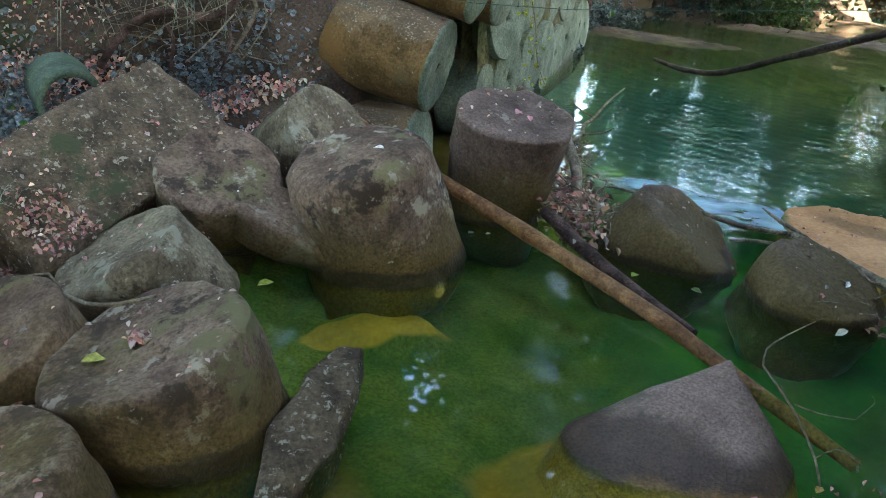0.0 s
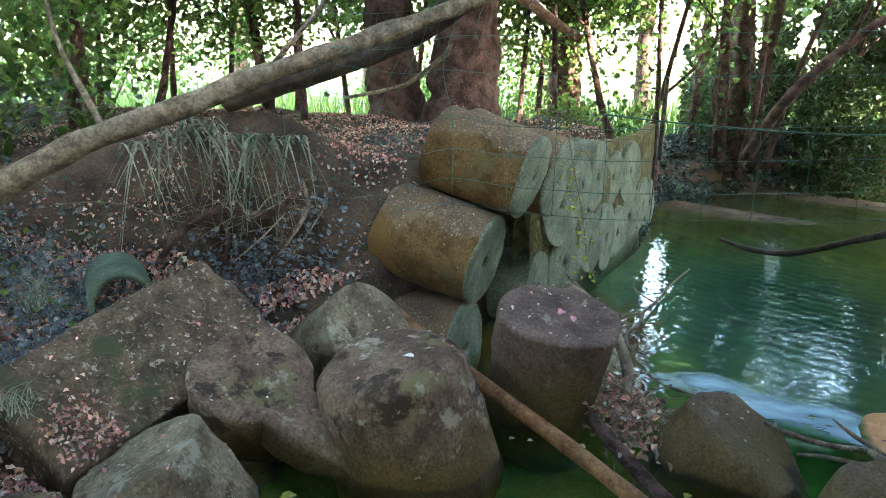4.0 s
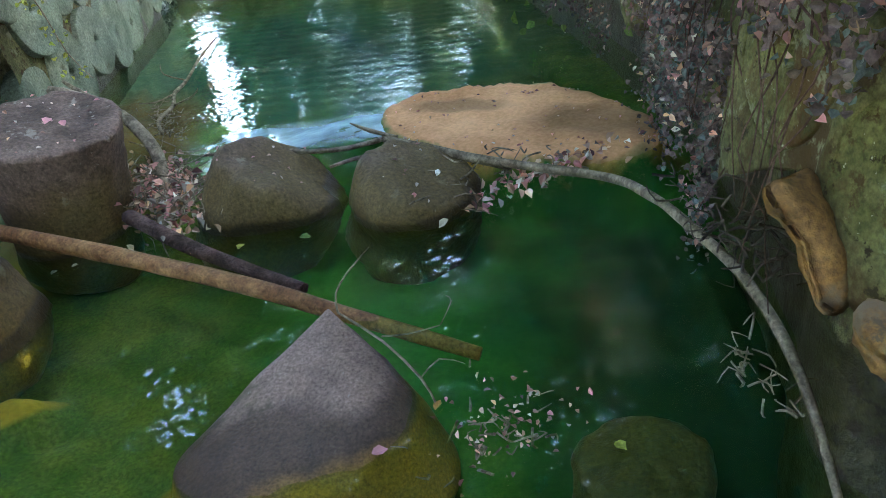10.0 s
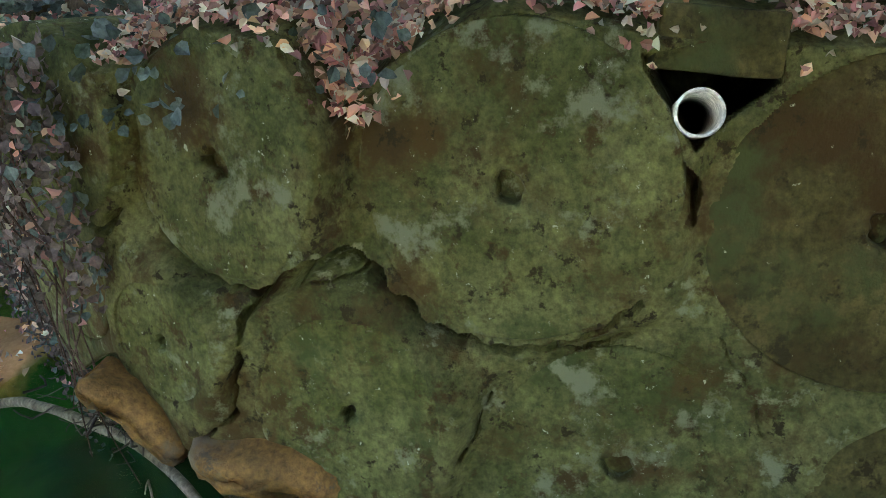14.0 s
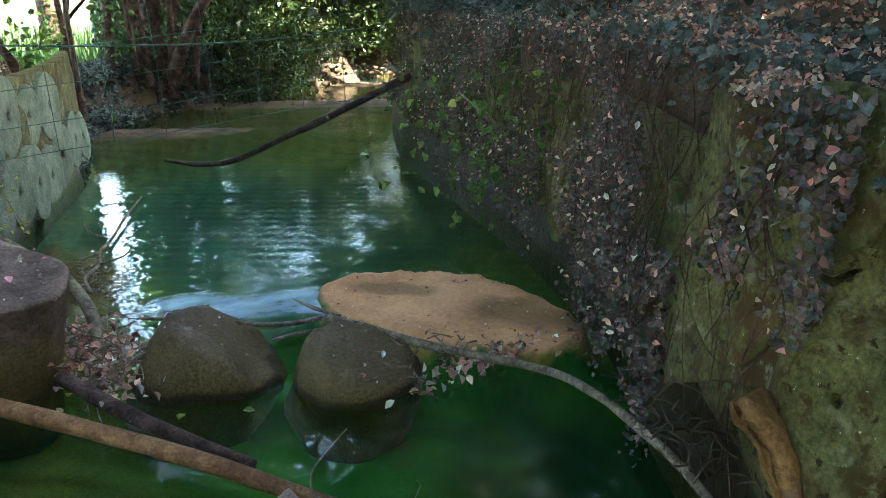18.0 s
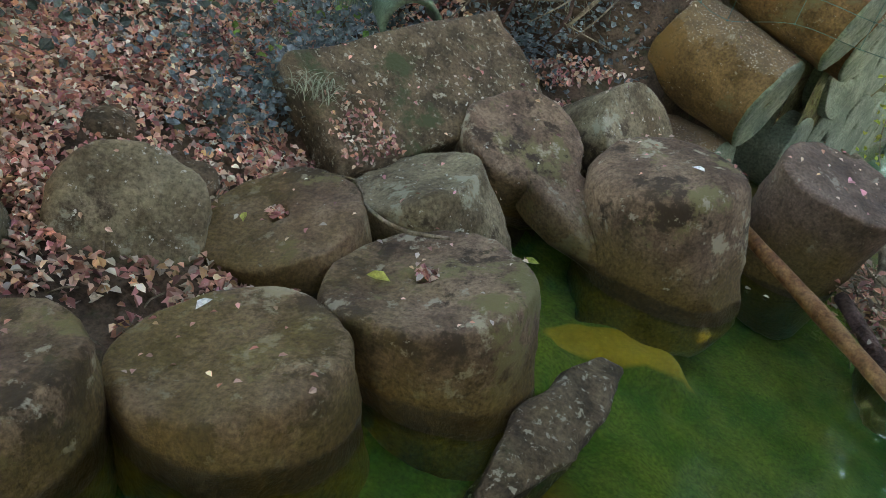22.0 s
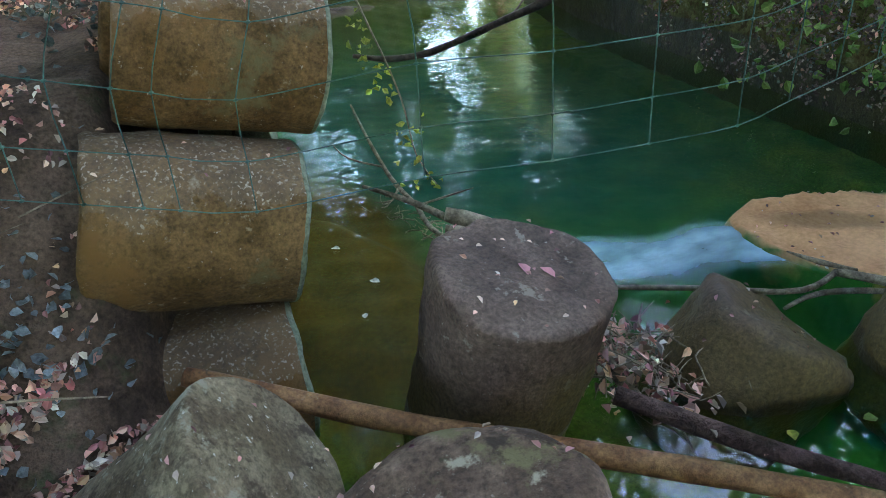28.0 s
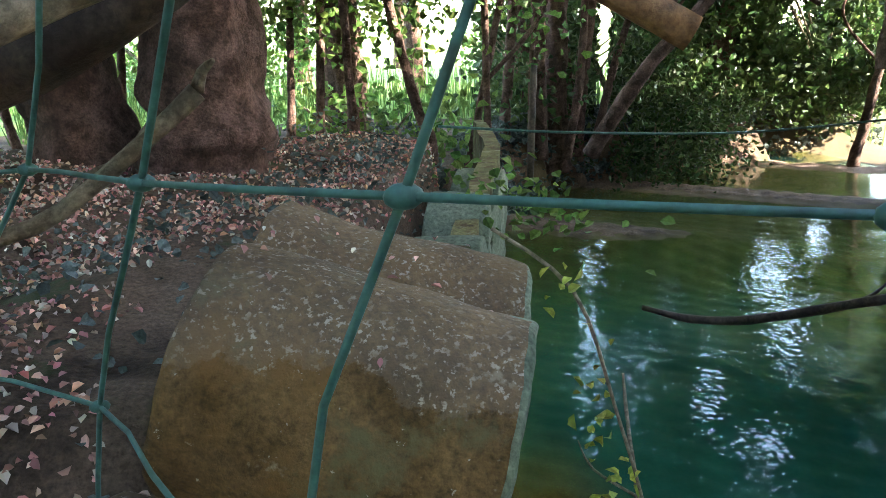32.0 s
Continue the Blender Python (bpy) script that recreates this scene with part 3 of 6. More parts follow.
RIGHT = [(2.15, -3.0), (2.0, 0.2), (1.95, 0.8), (2.3, 1.4), (3.05, 2.85), (3.45, 3.7), (4.3, 6.0), (4.9, 7.8), (5.8, 9.4), (8.0, 10.8), (13.0, 12.0), (22.0, 14.0)]
WALL = [(2.0, -3.0), (1.95, -0.5), (1.915, 0.1), (1.865, 0.6), (1.845, 0.95), (1.98, 1.35), (2.42, 2.0), (3.07, 2.9), (3.47, 3.7), (4.32, 6.0), (4.92, 7.8), (5.8, 9.4)]


def line_x(line, y):
    return np.interp(y, [p[1] for p in line], [p[0] for p in line])


def step(a):
    a = np.clip(a, 0, 1)
    return a * a * (3 - 2 * a)


def ground_z(x, y):
    x, y = np.asarray(x, float), np.asarray(y, float)
    d = (line_x(SHORE, y) - x) * 0.85
    e = (x - line_x(RIGHT, y)) * 0.9
    wob = 0.05 * np.sin(x * 2.3 + 1) * np.cos(y * 1.9) + 0.03 * np.sin(x * 5.1 - y * 4.3)
    rise = step((y - 2.5) / 1.4)
    flat_ = -0.15 + 0.17 * step(d / 0.7) + 1.15 * step((d - 0.75) / 4.2) + 0.5 * wob * step(d / 0.5)
    low = flat_ * (1 - rise) + (-0.15 + 0.38 * step(d / 0.7) + 0.95 * step((d - 0.7) / 4.2) + wob * step(d / 0.5)) * rise
    high = -0.2 + (1.38 - 0.6 * step((y - 9.6) / 1.0)) * step((d - 0.28) / 0.3) + wob * step(d)
    k = step((y - 4.4) / 1.0)
    high = high + 0.28 * np.exp(-(((x + 1.6) / 0.7) ** 2) - ((y - 5.3) / 0.5) ** 2) * step(d)
    left = low * (1 - k) + high * k
    left = left - 0.34 * np.exp(-(((x + 1.36) / 0.27) ** 4) - ((y - 4.86) / 0.13) ** 4)
    near = 1 - step((y - 1.2) / 0.8)
    right = -0.2 + (1.65 - 0.07 * near) * step((e - 0.3 - 0.06 * near) / (0.3 - 0.14 * near)) + 0.5 * step((e - 0.6) / 3) + wob * step(e)
    bed = -0.46 + 0.06 * np.sin(x * 1.3 + y) + 0.04 * np.sin(x * 3.7 - y * 2.9)
    bed = bed + 0.24 * step((1.0 - x + 0.2 * np.sin(y * 2.1)) / 0.9) * step((3.6 - y) / 0.8)
    bed = bed + 0.2 * step((0.6 - np.hypot(x - 0.9, (y - 2.1) * 1.1)) / 0.22)
    bed = np.maximum(bed, -0.3 + 0.17 * step((0.34 - np.hypot((x + 0.18) * 0.75 - (y - 3.08) * 0.5, (y - 3.08) * 1.5)) / 0.2))
    bed = bed + 0.28 * step((0.75 - np.hypot(x - 0.55, (y - 5.6) * 0.5)) / 0.4)
    ba, bb = (x - 2.72) * 0.93 + (y - 3.6) * 0.36, (y - 3.6) * 0.93 - (x - 2.72) * 0.36
    bar = step((1.0 + 0.05 * np.sin(3 * np.arctan2(bb, ba) + 1.0) - np.hypot(ba / 0.55, bb / 0.98)) / 0.16)
    flow = step((0.8 - np.hypot((x - 1.85) / 0.8, (y - 4.35) / 0.36)) / 0.4)
    bed = np.maximum(bed, bed * (1 - bar) + 0.03 * bar)
    bed = np.maximum(bed, bed * (1 - flow) - 0.04 * flow)
    far = step((y - 9.0) / 1.2)
    bed = bed * (1 - far) + (-0.06 + 0.1 * np.sin(x * 1.7 + y * 2.0)) * far
    z = np.where(d > -0.1, np.maximum(left, bed), bed)
    z = np.where(e > -0.1, np.maximum(right, z), z)
    end = step((y - 15) / 4)
    return z * (1 - end) + 0.9 * end


def spaced(lo, hi, fine, reach, grow=1.35):
    a = list(np.arange(lo, hi + 1e-6, fine))
    s, p = fine, hi
    while p < reach:
        s *= grow
        p += s
        a.append(p)
    s, p = fine, lo
    while p > -reach:
        s *= grow
        p -= s
        a.insert(0, p)
    return np.array(a)


gx, gy = spaced(-4.0, 6.5, 0.045, 400), spaced(-1.5, 12.0, 0.045, 400)
GX, GY = np.meshgrid(gx, gy)
GZ = ground_z(GX, GY) + 0.012 * np.sin(GX * 23 + GY * 7) * np.cos(GY * 19)
nx, ny = len(gx), len(gy)
idx = np.arange(nx * ny).reshape(ny, nx)
quads = np.stack([idx[:-1, :-1], idx[:-1, 1:], idx[1:, 1:], idx[1:, :-1]], -1).reshape(-1, 4)
ground = tagged(from_arrays("ground", np.stack([GX, GY, GZ], -1).reshape(-1, 3), quads, M_SOIL), "brown leaf-strewn creek banks and stream bed", "ground", kind="structure")
for m in (M_STREAM, M_MEADOW):
    ground.data.materials.append(m)
cx, cy = GX[:-1, :-1].ravel(), GY[:-1, :-1].ravel()
mi = np.zeros(len(quads), int)
creek = (cx > line_x(SHORE, cy) - 0.35) & (cx < line_x(RIGHT, cy) + 0.3) & (GZ[:-1, :-1].ravel() < 0.1)
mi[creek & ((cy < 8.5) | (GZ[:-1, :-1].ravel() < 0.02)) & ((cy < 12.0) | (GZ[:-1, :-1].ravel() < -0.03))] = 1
mi[(cy > 14.5) | (cx < -9) | (cy < -12)] = 2
ground.data.polygons.foreach_set("material_index", mi)

wx, wy = np.linspace(-1.5, 9, 60), np.linspace(-3, 16, 90)
WX, WY = np.meshgrid(wx, wy)
wi = np.arange(60 * 90).reshape(90, 60)
water = tagged(from_arrays("water", np.stack([WX, WY, 0 * WX], -1).reshape(-1, 3), np.stack([wi[:-1, :-1], wi[:-1, 1:], wi[1:, 1:], wi[1:, :-1]], -1).reshape(-1, 4), M_WATER), "still green creek water with faint ripples", "water", kind="structure")

# ---- retaining walls of drums ----
def wall_sheet(name, line, y0, y1, z0, z1, back, material, label, lean=0.0):
    ys = np.linspace(y0, y1, 60)
    zs = np.linspace(z0, z1, 14)
    xs = line_x(line, ys)
    side = 1 if back > 0 else -1
    v = []
    for off in (0.0, 0.12 * side):
        for z in zs:
            for x, y in zip(xs, ys):
                k = noise.noise(Vector((y * 3, z * 3, off * 9))) * 0.02
                v.append((x + back + off + lean * z + k, y, z))
    n, m = len(ys), len(zs)
    f = []
    for s in range(2):
        for r in range(m - 1):
            for c in range(n - 1):
                a = s * n * m + r * n + c
                f.append((a, a + 1, a + n + 1, a + n))
    for c in range(n - 1):
        a = (m - 1) * n + c
        f.append((a, a + 1, a + n * m + 1, a + n * m))
    return tagged(from_arrays(name, v, f, material), label, "wall", kind="structure")


wall_right = wall_sheet("wall_right", WALL, -2.2, 9.3, -0.5, 1.15, 0.30, M_MORTAR, "mossy retaining wall of stacked concrete drums", 0.12)
wall_left = wall_sheet("wall_left", SHORE, 5.6, 10.5, -0.5, 1.15, -0.08, M_MORTAR, "grey-green retaining wall of stacked concrete drum ends")


def wall_drum(parent, top, axis, R, material, seed, L=0.3, amp=0.014, **kw):
    kw.setdefault("hole", 0.032)
    ob = part("drum_end", drum_bm(R, L, bevel=0.009, amp=amp, freq=3.5, seed=seed, seg=48, **kw), material, parent)
    ob.matrix_world = Matrix.Translation(top) @ axis_turn(axis, seed * 1.3)
    return ob


FACE = (-1, -0.13, 0.264)
TURNED = (-0.94, 0.2, 0.25)
SIDE = (-0.85, 0.42, 0.2)


def wall_x(y, z):
    """The leaning face of the right wall: one plane near the pipe, turning away upstream."""
    k = step((np.asarray(y) - 1.0) / 0.45)
    return (1.753 - 0.13 * y + 0.264 * z) * (1 - k) + (line_x(WALL, y) - 0.03 + 0.16 * z) * k


# y, z, how far the face stands back, axis, radius
DISCS = [
    (0.725, 1.255, -0.005, TURNED, 0.243), (0.155, 1.13, 0.0, (-1, -0.02, 0.264), 0.305), (-0.475, 0.965, 0.01, FACE, 0.305),
    (0.545, 0.725, -0.022, (-1, -0.02, 0.264), 0.22), (0.02, 0.535, 0.02, FACE, 0.272), (0.945, 0.905, -0.005, TURNED, 0.15),
    (1.14, 1.36, 0.03, TURNED, 0.215), (1.37, 0.98, 0.02, SIDE, 0.22), (-1.15, 0.62, 0.0, FACE, 0.32), (-0.58, 0.36, 0.0, FACE, 0.28), (-1.12, 1.2, 0.0, FACE, 0.31),
]
# mortar face, flush with the drum ends but for open cracks and the hollow of the pipe
my_ = np.concatenate([np.arange(-1.6, -0.5, 0.012), np.arange(-0.5, 1.15, 0.004), np.arange(1.15, 1.7, 0.008)])
mz_ = np.concatenate([np.arange(-0.4, 0.5, 0.012), np.arange(0.5, 1.56, 0.004)])
MY, MZ = np.meshgrid(my_, mz_)
ripple = 0.006 * np.sin(MY * 9 + 2 * np.sin(MZ * 7)) * np.cos(MZ * 11 + MY * 3) + 0.003 * np.sin(MY * 47 + MZ * 31) * np.sin(MZ * 53)
base, weight, deep = 90 * wall_x(MY, MZ), np.full_like(MY, 90.0), np.zeros_like(MY)
for n, (dy_, dz_, off, axis, R) in enumerate(DISCS):
    dy, dz = MY - dy_, MZ - dz_
    plane = float(wall_x(dy_, dz_)) + off + (axis[1] * dy + axis[2] * dz) / -axis[0]
    rr = np.hypot(dy * (1 + 0.06 * (n in (0, 5, 6))), dz / 1.03)
    w = 1 / (0.02 + np.clip(rr - R, 0, 9)) ** 3
    base, weight = base + plane * w, weight + w
    deep = np.maximum(deep, 0.045 * (rr < R - 0.02))
CRACKS = (
    ([(0.97, 1.29), (0.945, 1.19), (0.91, 1.11), (0.855, 1.045), (0.775, 1.003), (0.71, 0.998), (0.674, 0.985)], 0.008),
    ([(0.674, 0.985), (0.63, 1.005), (0.581, 1.041), (0.535, 1.052), (0.477, 1.03)], 0.011), ([(0.56, 1.02), (0.5, 1.0), (0.465, 1.005)], 0.003),
    ([(0.477, 1.03), (0.436, 0.965), (0.378, 0.895), (0.308, 0.848), (0.22, 0.823), (0.141, 0.812), (0.06, 0.828), (-0.01, 0.862), (-0.058, 0.898)], 0.0065),
    ([(0.674, 0.985), (0.735, 0.938), (0.762, 0.867), (0.79, 0.8), (0.803, 0.737), (0.866, 0.702), (0.905, 0.671)], 0.0045),
    ([(1.129, 1.175), (1.064, 1.151), (1.027, 1.14), (0.987, 1.18)], 0.006), ([(-0.14, 1.14), (-0.163, 1.096), (-0.155, 1.036)], 0.008),
    ([(-0.168, 0.849), (-0.215, 0.747), (-0.247, 0.666), (-0.256, 0.59)], 0.0014), ([(0.247, 0.736), (0.292, 0.641), (0.351, 0.561)], 0.0016),
    ([(0.481, 1.246), (0.489, 1.177), (0.472, 1.126)], 0.0028), ([(0.14, 0.81), (0.05, 0.8), (-0.03, 0.815)], 0.003), ([(0.6, 0.62), (0.66, 0.52), (0.78, 0.47)], 0.004),
)
for line, wide in CRACKS:
    for (y0, z0), (y1, z1) in zip(line, line[1:]):
        ln = math.hypot(y1 - y0, z1 - z0)
        t = np.clip(((MY - y0) * (y1 - y0) + (MZ - z0) * (z1 - z0)) / ln**2, 0, 1)
        gap = np.hypot(MY - y0 - t * (y1 - y0) + 0.004 * np.sin(MZ * 90), MZ - z0 - t * (z1 - z0) + 0.004 * np.sin(MY * 110))
        deep = np.maximum(deep, 0.12 * np.clip((0.0008 + wide * (1.35 + 0.4 * np.sin(MZ * 57 + MY * 31)) - gap) / 0.0015, 0, 1))
pipe_hole = (MZ < 1.33) & (MZ > 1.163 + np.where(MY > -0.167, 2.0 * (MY + 0.167), 0.55 * (-0.167 - MY))) & (MY < -0.095) & (MY > -0.315)
deep = np.maximum(deep, 0.3 * pipe_hole)
rim = np.interp(MY, [-1.6, -0.7, -0.45, -0.3, -0.1, 0.15, 0.36, 0.47, 0.52, 0.7, 0.88, 1.1, 2.1], [1.2, 1.22, 1.27, 1.3, 1.36, 1.445, 1.37, 1.29, 1.46, 1.51, 1.44, 1.48, 1.48])
top_gap = np.clip((MZ - rim) * 2.2, 0, 0.6)
ledge_z = np.interp(MY, [0.45, 0.66, 0.93, 1.12, 1.35, 1.7], [0.4, 0.52, 0.64, 0.82, 0.72, 0.5])
under = 0.34 * np.clip((ledge_z - MZ) / 0.08, 0, 1) * step((MY - 0.4) / 0.2)
top_gap = top_gap + under + 0.4 * step((MY - 1.62) / 0.08)
MX = base / weight + ripple + 0.003 + deep + top_gap
MZ = np.where(MZ > rim, rim + 0.35 * (MZ - rim), MZ) - 0.12 * pipe_hole
ii = np.arange(MY.size).reshape(MY.shape)
mortar = from_arrays("mortar_face", np.stack([MX, MY, MZ], -1).reshape(-1, 3), np.stack([ii[:-1, :-1], ii[:-1, 1:], ii[1:, 1:], ii[1:, :-1]], -1).reshape(-1, 4), M_MORTAR, wall_right)
for n, (dy_, dz_, off, axis, R) in enumerate(DISCS):
    wall_drum(wall_right, (float(wall_x(dy_, dz_)) + off + (0.002, 0.0, 0.004, 0.007, 0.007, 0.007, 0.002, 0.0, 0.0, 0.0, 0.0)[n], dy_, dz_), axis, R, M_DISCBROWN if n in (2, 8, 9, 10) else M_DISC, n + 1, amp=0.005, hole=0.03 if n not in (3, 5, 9) else 0.018)
seed = 40
y, z = 1.8, 0.7
while y < 3.4:
    x = float(line_x(RIGHT, y)) + 0.12 * z
    wall_drum(wall_right, (x + 0.03, y, z), (-0.88, 0.45, 0.16), 0.32, M_DISC, seed)
    y += 0.5
    seed += 1
for row, z in enumerate((0.30, 0.86)):
    y = 5.75 + 0.26 * (row % 2)
    while y < 9.6 - 1.1 * row:
        x = float(line_x(SHORE, y))
        R = 0.29 + 0.03 * math.sin(seed * 2.7)
        wall_drum(wall_left, (x - 0.03 + 0.03 * math.sin(seed * 5.1), y, z + 0.06 * math.sin(y * 3)), (0.86, -0.42 + 0.1 * math.sin(seed * 1.9), 0.08 * math.sin(seed)), R, M_DISCFAR, seed)
        y += 0.53
        seed += 1

# ---- drums in and beside the water ----
G = "fallen concrete drums"
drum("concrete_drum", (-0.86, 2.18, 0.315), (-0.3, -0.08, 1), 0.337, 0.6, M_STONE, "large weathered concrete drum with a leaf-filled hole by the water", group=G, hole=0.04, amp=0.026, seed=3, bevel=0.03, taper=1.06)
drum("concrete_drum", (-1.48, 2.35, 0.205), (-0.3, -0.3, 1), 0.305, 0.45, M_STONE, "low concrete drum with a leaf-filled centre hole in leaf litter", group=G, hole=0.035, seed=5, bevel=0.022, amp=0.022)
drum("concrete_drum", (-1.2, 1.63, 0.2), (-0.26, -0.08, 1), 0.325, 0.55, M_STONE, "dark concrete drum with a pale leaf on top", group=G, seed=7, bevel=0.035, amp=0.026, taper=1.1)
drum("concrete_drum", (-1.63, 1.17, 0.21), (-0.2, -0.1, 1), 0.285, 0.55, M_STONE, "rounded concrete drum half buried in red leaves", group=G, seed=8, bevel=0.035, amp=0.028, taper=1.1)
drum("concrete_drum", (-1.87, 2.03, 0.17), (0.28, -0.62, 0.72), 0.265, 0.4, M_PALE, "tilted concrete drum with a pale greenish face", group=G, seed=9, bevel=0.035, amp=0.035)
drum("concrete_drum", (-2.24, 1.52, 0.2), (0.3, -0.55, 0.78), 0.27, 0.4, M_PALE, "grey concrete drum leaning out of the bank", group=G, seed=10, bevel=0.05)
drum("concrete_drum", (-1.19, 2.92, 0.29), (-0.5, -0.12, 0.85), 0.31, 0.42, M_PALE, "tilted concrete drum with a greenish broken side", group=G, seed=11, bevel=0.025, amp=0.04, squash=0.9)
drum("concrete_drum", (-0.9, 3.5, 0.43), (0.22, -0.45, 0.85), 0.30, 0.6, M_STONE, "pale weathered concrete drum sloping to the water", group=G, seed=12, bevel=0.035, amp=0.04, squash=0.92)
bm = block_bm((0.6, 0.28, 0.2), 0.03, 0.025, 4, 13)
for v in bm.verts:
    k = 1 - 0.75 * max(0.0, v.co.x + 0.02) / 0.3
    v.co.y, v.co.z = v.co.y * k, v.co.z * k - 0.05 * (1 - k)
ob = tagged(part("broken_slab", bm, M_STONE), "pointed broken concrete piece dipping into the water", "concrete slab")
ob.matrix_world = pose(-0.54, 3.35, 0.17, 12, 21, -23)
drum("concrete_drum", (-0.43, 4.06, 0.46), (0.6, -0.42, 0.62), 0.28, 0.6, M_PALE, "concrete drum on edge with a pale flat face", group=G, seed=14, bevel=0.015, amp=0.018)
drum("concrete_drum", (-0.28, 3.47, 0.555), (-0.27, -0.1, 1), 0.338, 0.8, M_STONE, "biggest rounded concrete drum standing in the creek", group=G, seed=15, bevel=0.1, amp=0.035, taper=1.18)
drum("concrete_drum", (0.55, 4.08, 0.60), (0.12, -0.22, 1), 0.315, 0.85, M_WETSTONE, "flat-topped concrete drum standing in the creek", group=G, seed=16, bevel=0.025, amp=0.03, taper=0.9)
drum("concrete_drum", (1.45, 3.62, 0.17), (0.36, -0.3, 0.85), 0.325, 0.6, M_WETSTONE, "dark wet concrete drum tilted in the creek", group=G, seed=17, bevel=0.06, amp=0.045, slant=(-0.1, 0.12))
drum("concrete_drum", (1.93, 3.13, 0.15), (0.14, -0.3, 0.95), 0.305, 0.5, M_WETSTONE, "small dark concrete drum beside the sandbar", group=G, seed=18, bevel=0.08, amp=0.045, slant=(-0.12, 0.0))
# a low boulder: rings run from its tip out to a wide foot under the water
TIP, FOOT = Vector((1.17, 2.4, 0.15)), Vector((0.92, 2.15, 0.0))
bm = bmesh.new()
rings = []
for k in range(13):
    low = 0.42 * (k / 12) ** 1.15
    f = min(1.0, low / 0.15)
    wide = (0.02 + 0.98 * f) * (1 + 1.1 * max(0.0, low - 0.15))
    c = TIP.lerp(FOOT, f)
    ring = []
    for i in range(44):
        a = i / 44 * math.tau
        flat = 1.0 - 0.07 * math.cos(3 * a - 0.6)
        p = Vector((c.x + 0.37 * wide * flat * math.cos(a), c.y + (0.35 if math.sin(a) < 0 else 0.2) * wide * flat * math.sin(a), TIP.z - low))
        ring.append(bm.verts.new(p + rough_push(p, 0.016, 4.0, 19)))
    if rings:
        for i in range(44):
            bm.faces.new((rings[-1][i], ring[i], ring[(i + 1) % 44], rings[-1][(i + 1) % 44]))
    rings.append(ring)
bm.faces.new(rings[0])
bm.faces.new(rings[-1])
bmesh.ops.recalc_face_normals(bm, faces=bm.faces)
tagged(part("boulder", bm, M_BOULDER), "pointed mauve concrete boulder rising from a sandy ledge", "boulder")
ob = tagged(part("rough_slab", block_bm((0.64, 1.24, 0.25), 0.05, 0.028, 3, 20), M_SLAB), "rough pebbly concrete slab lying on the bank", "concrete slab")
sy = Vector((0.53, 0.87, 0.24)).normalized()
sx = Vector((0.53, -0.05, -0.27))
sx = (sx - sy * sx.dot(sy)).normalized()
sz = sx.cross(sy)
ob.matrix_world = Matrix.Translation(Vector((-1.41, 3.52, 0.49)) - sz * 0.125) @ Matrix((sx, sy, sz)).transposed().to_4x4()
bm = block_bm((0.2, 0.78, 0.3), 0.045, 0.03, 7, 21)
for v in bm.verts:
    k = abs(v.co.y / 0.39 - 0.1)
    v.co.x *= 1 - 0.55 * k * k
    v.co.z = v.co.z * (1 - 0.3 * k * k) + 0.06 * v.co.y
    v.co += rough_push(v.co, 0.022, 9, 5)
ob = tagged(part("shore_stone", bm, M_SLAB), "narrow grey stone lying in the shallows", "stone")
ob.matrix_world = pose(-0.335, 2.1, -0.03, 4, 10, -14)

ob = tagged(part("standing_stone", block_bm((0.36, 0.5, 0.8), 0.05, 0.035, 4, 23), M_PALE), "pale sunlit concrete slab standing on the bank", "concrete slab")
ob.matrix_world = pose(-2.8, 2.02, 0.3, 4, -10, -32)

# ---- stacked logs ----
LG = "stacked concrete logs"


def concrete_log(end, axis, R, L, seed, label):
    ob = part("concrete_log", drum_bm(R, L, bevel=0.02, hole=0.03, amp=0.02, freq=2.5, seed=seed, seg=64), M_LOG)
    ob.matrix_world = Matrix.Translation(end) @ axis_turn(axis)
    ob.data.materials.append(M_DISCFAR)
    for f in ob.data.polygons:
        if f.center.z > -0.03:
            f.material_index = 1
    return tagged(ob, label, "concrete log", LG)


AX = (0.93, -0.34, 0.0)
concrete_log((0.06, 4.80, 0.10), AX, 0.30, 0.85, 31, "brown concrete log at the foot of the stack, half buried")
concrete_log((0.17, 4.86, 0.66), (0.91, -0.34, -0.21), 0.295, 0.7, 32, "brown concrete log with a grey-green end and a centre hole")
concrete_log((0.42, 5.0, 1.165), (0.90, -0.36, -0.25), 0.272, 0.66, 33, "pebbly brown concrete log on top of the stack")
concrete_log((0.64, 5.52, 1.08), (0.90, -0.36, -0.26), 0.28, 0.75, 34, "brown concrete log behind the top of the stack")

# ---- poles and branches ----
pole = tagged(tube("fallen_pole", [(-0.42, 4.62, 0.42), (0.0, 4.12, 0.29), (0.5, 3.52, 0.19), (0.99, 2.9, 0.09), (1.22, 2.6, 0.02), (1.6, 2.15, -0.12)], [0.034, 0.036, 0.038, 0.036, 0.032, 0.026], M_POLE, seg=12, wob=0.15), "rusty brown fallen pole lying across the creek", "pole")
stick = tagged(tube("creek_branch", [(2.0, 3.66, 0.13), (2.23, 3.06, 0.12), (2.45, 2.48, 0.15), (2.32, 2.06, 0.27), (2.22, 1.77, 0.31), (2.1, 1.43, 0.32), (1.91, 1.1, 0.3), (1.74, 0.84, 0.16)], [0.02, 0.021, 0.02, 0.018, 0.017, 0.016, 0.014, 0.009], M_TWIG, seg=8, wob=0.2), "long grey-brown branch curving past the sandbar", "branch")
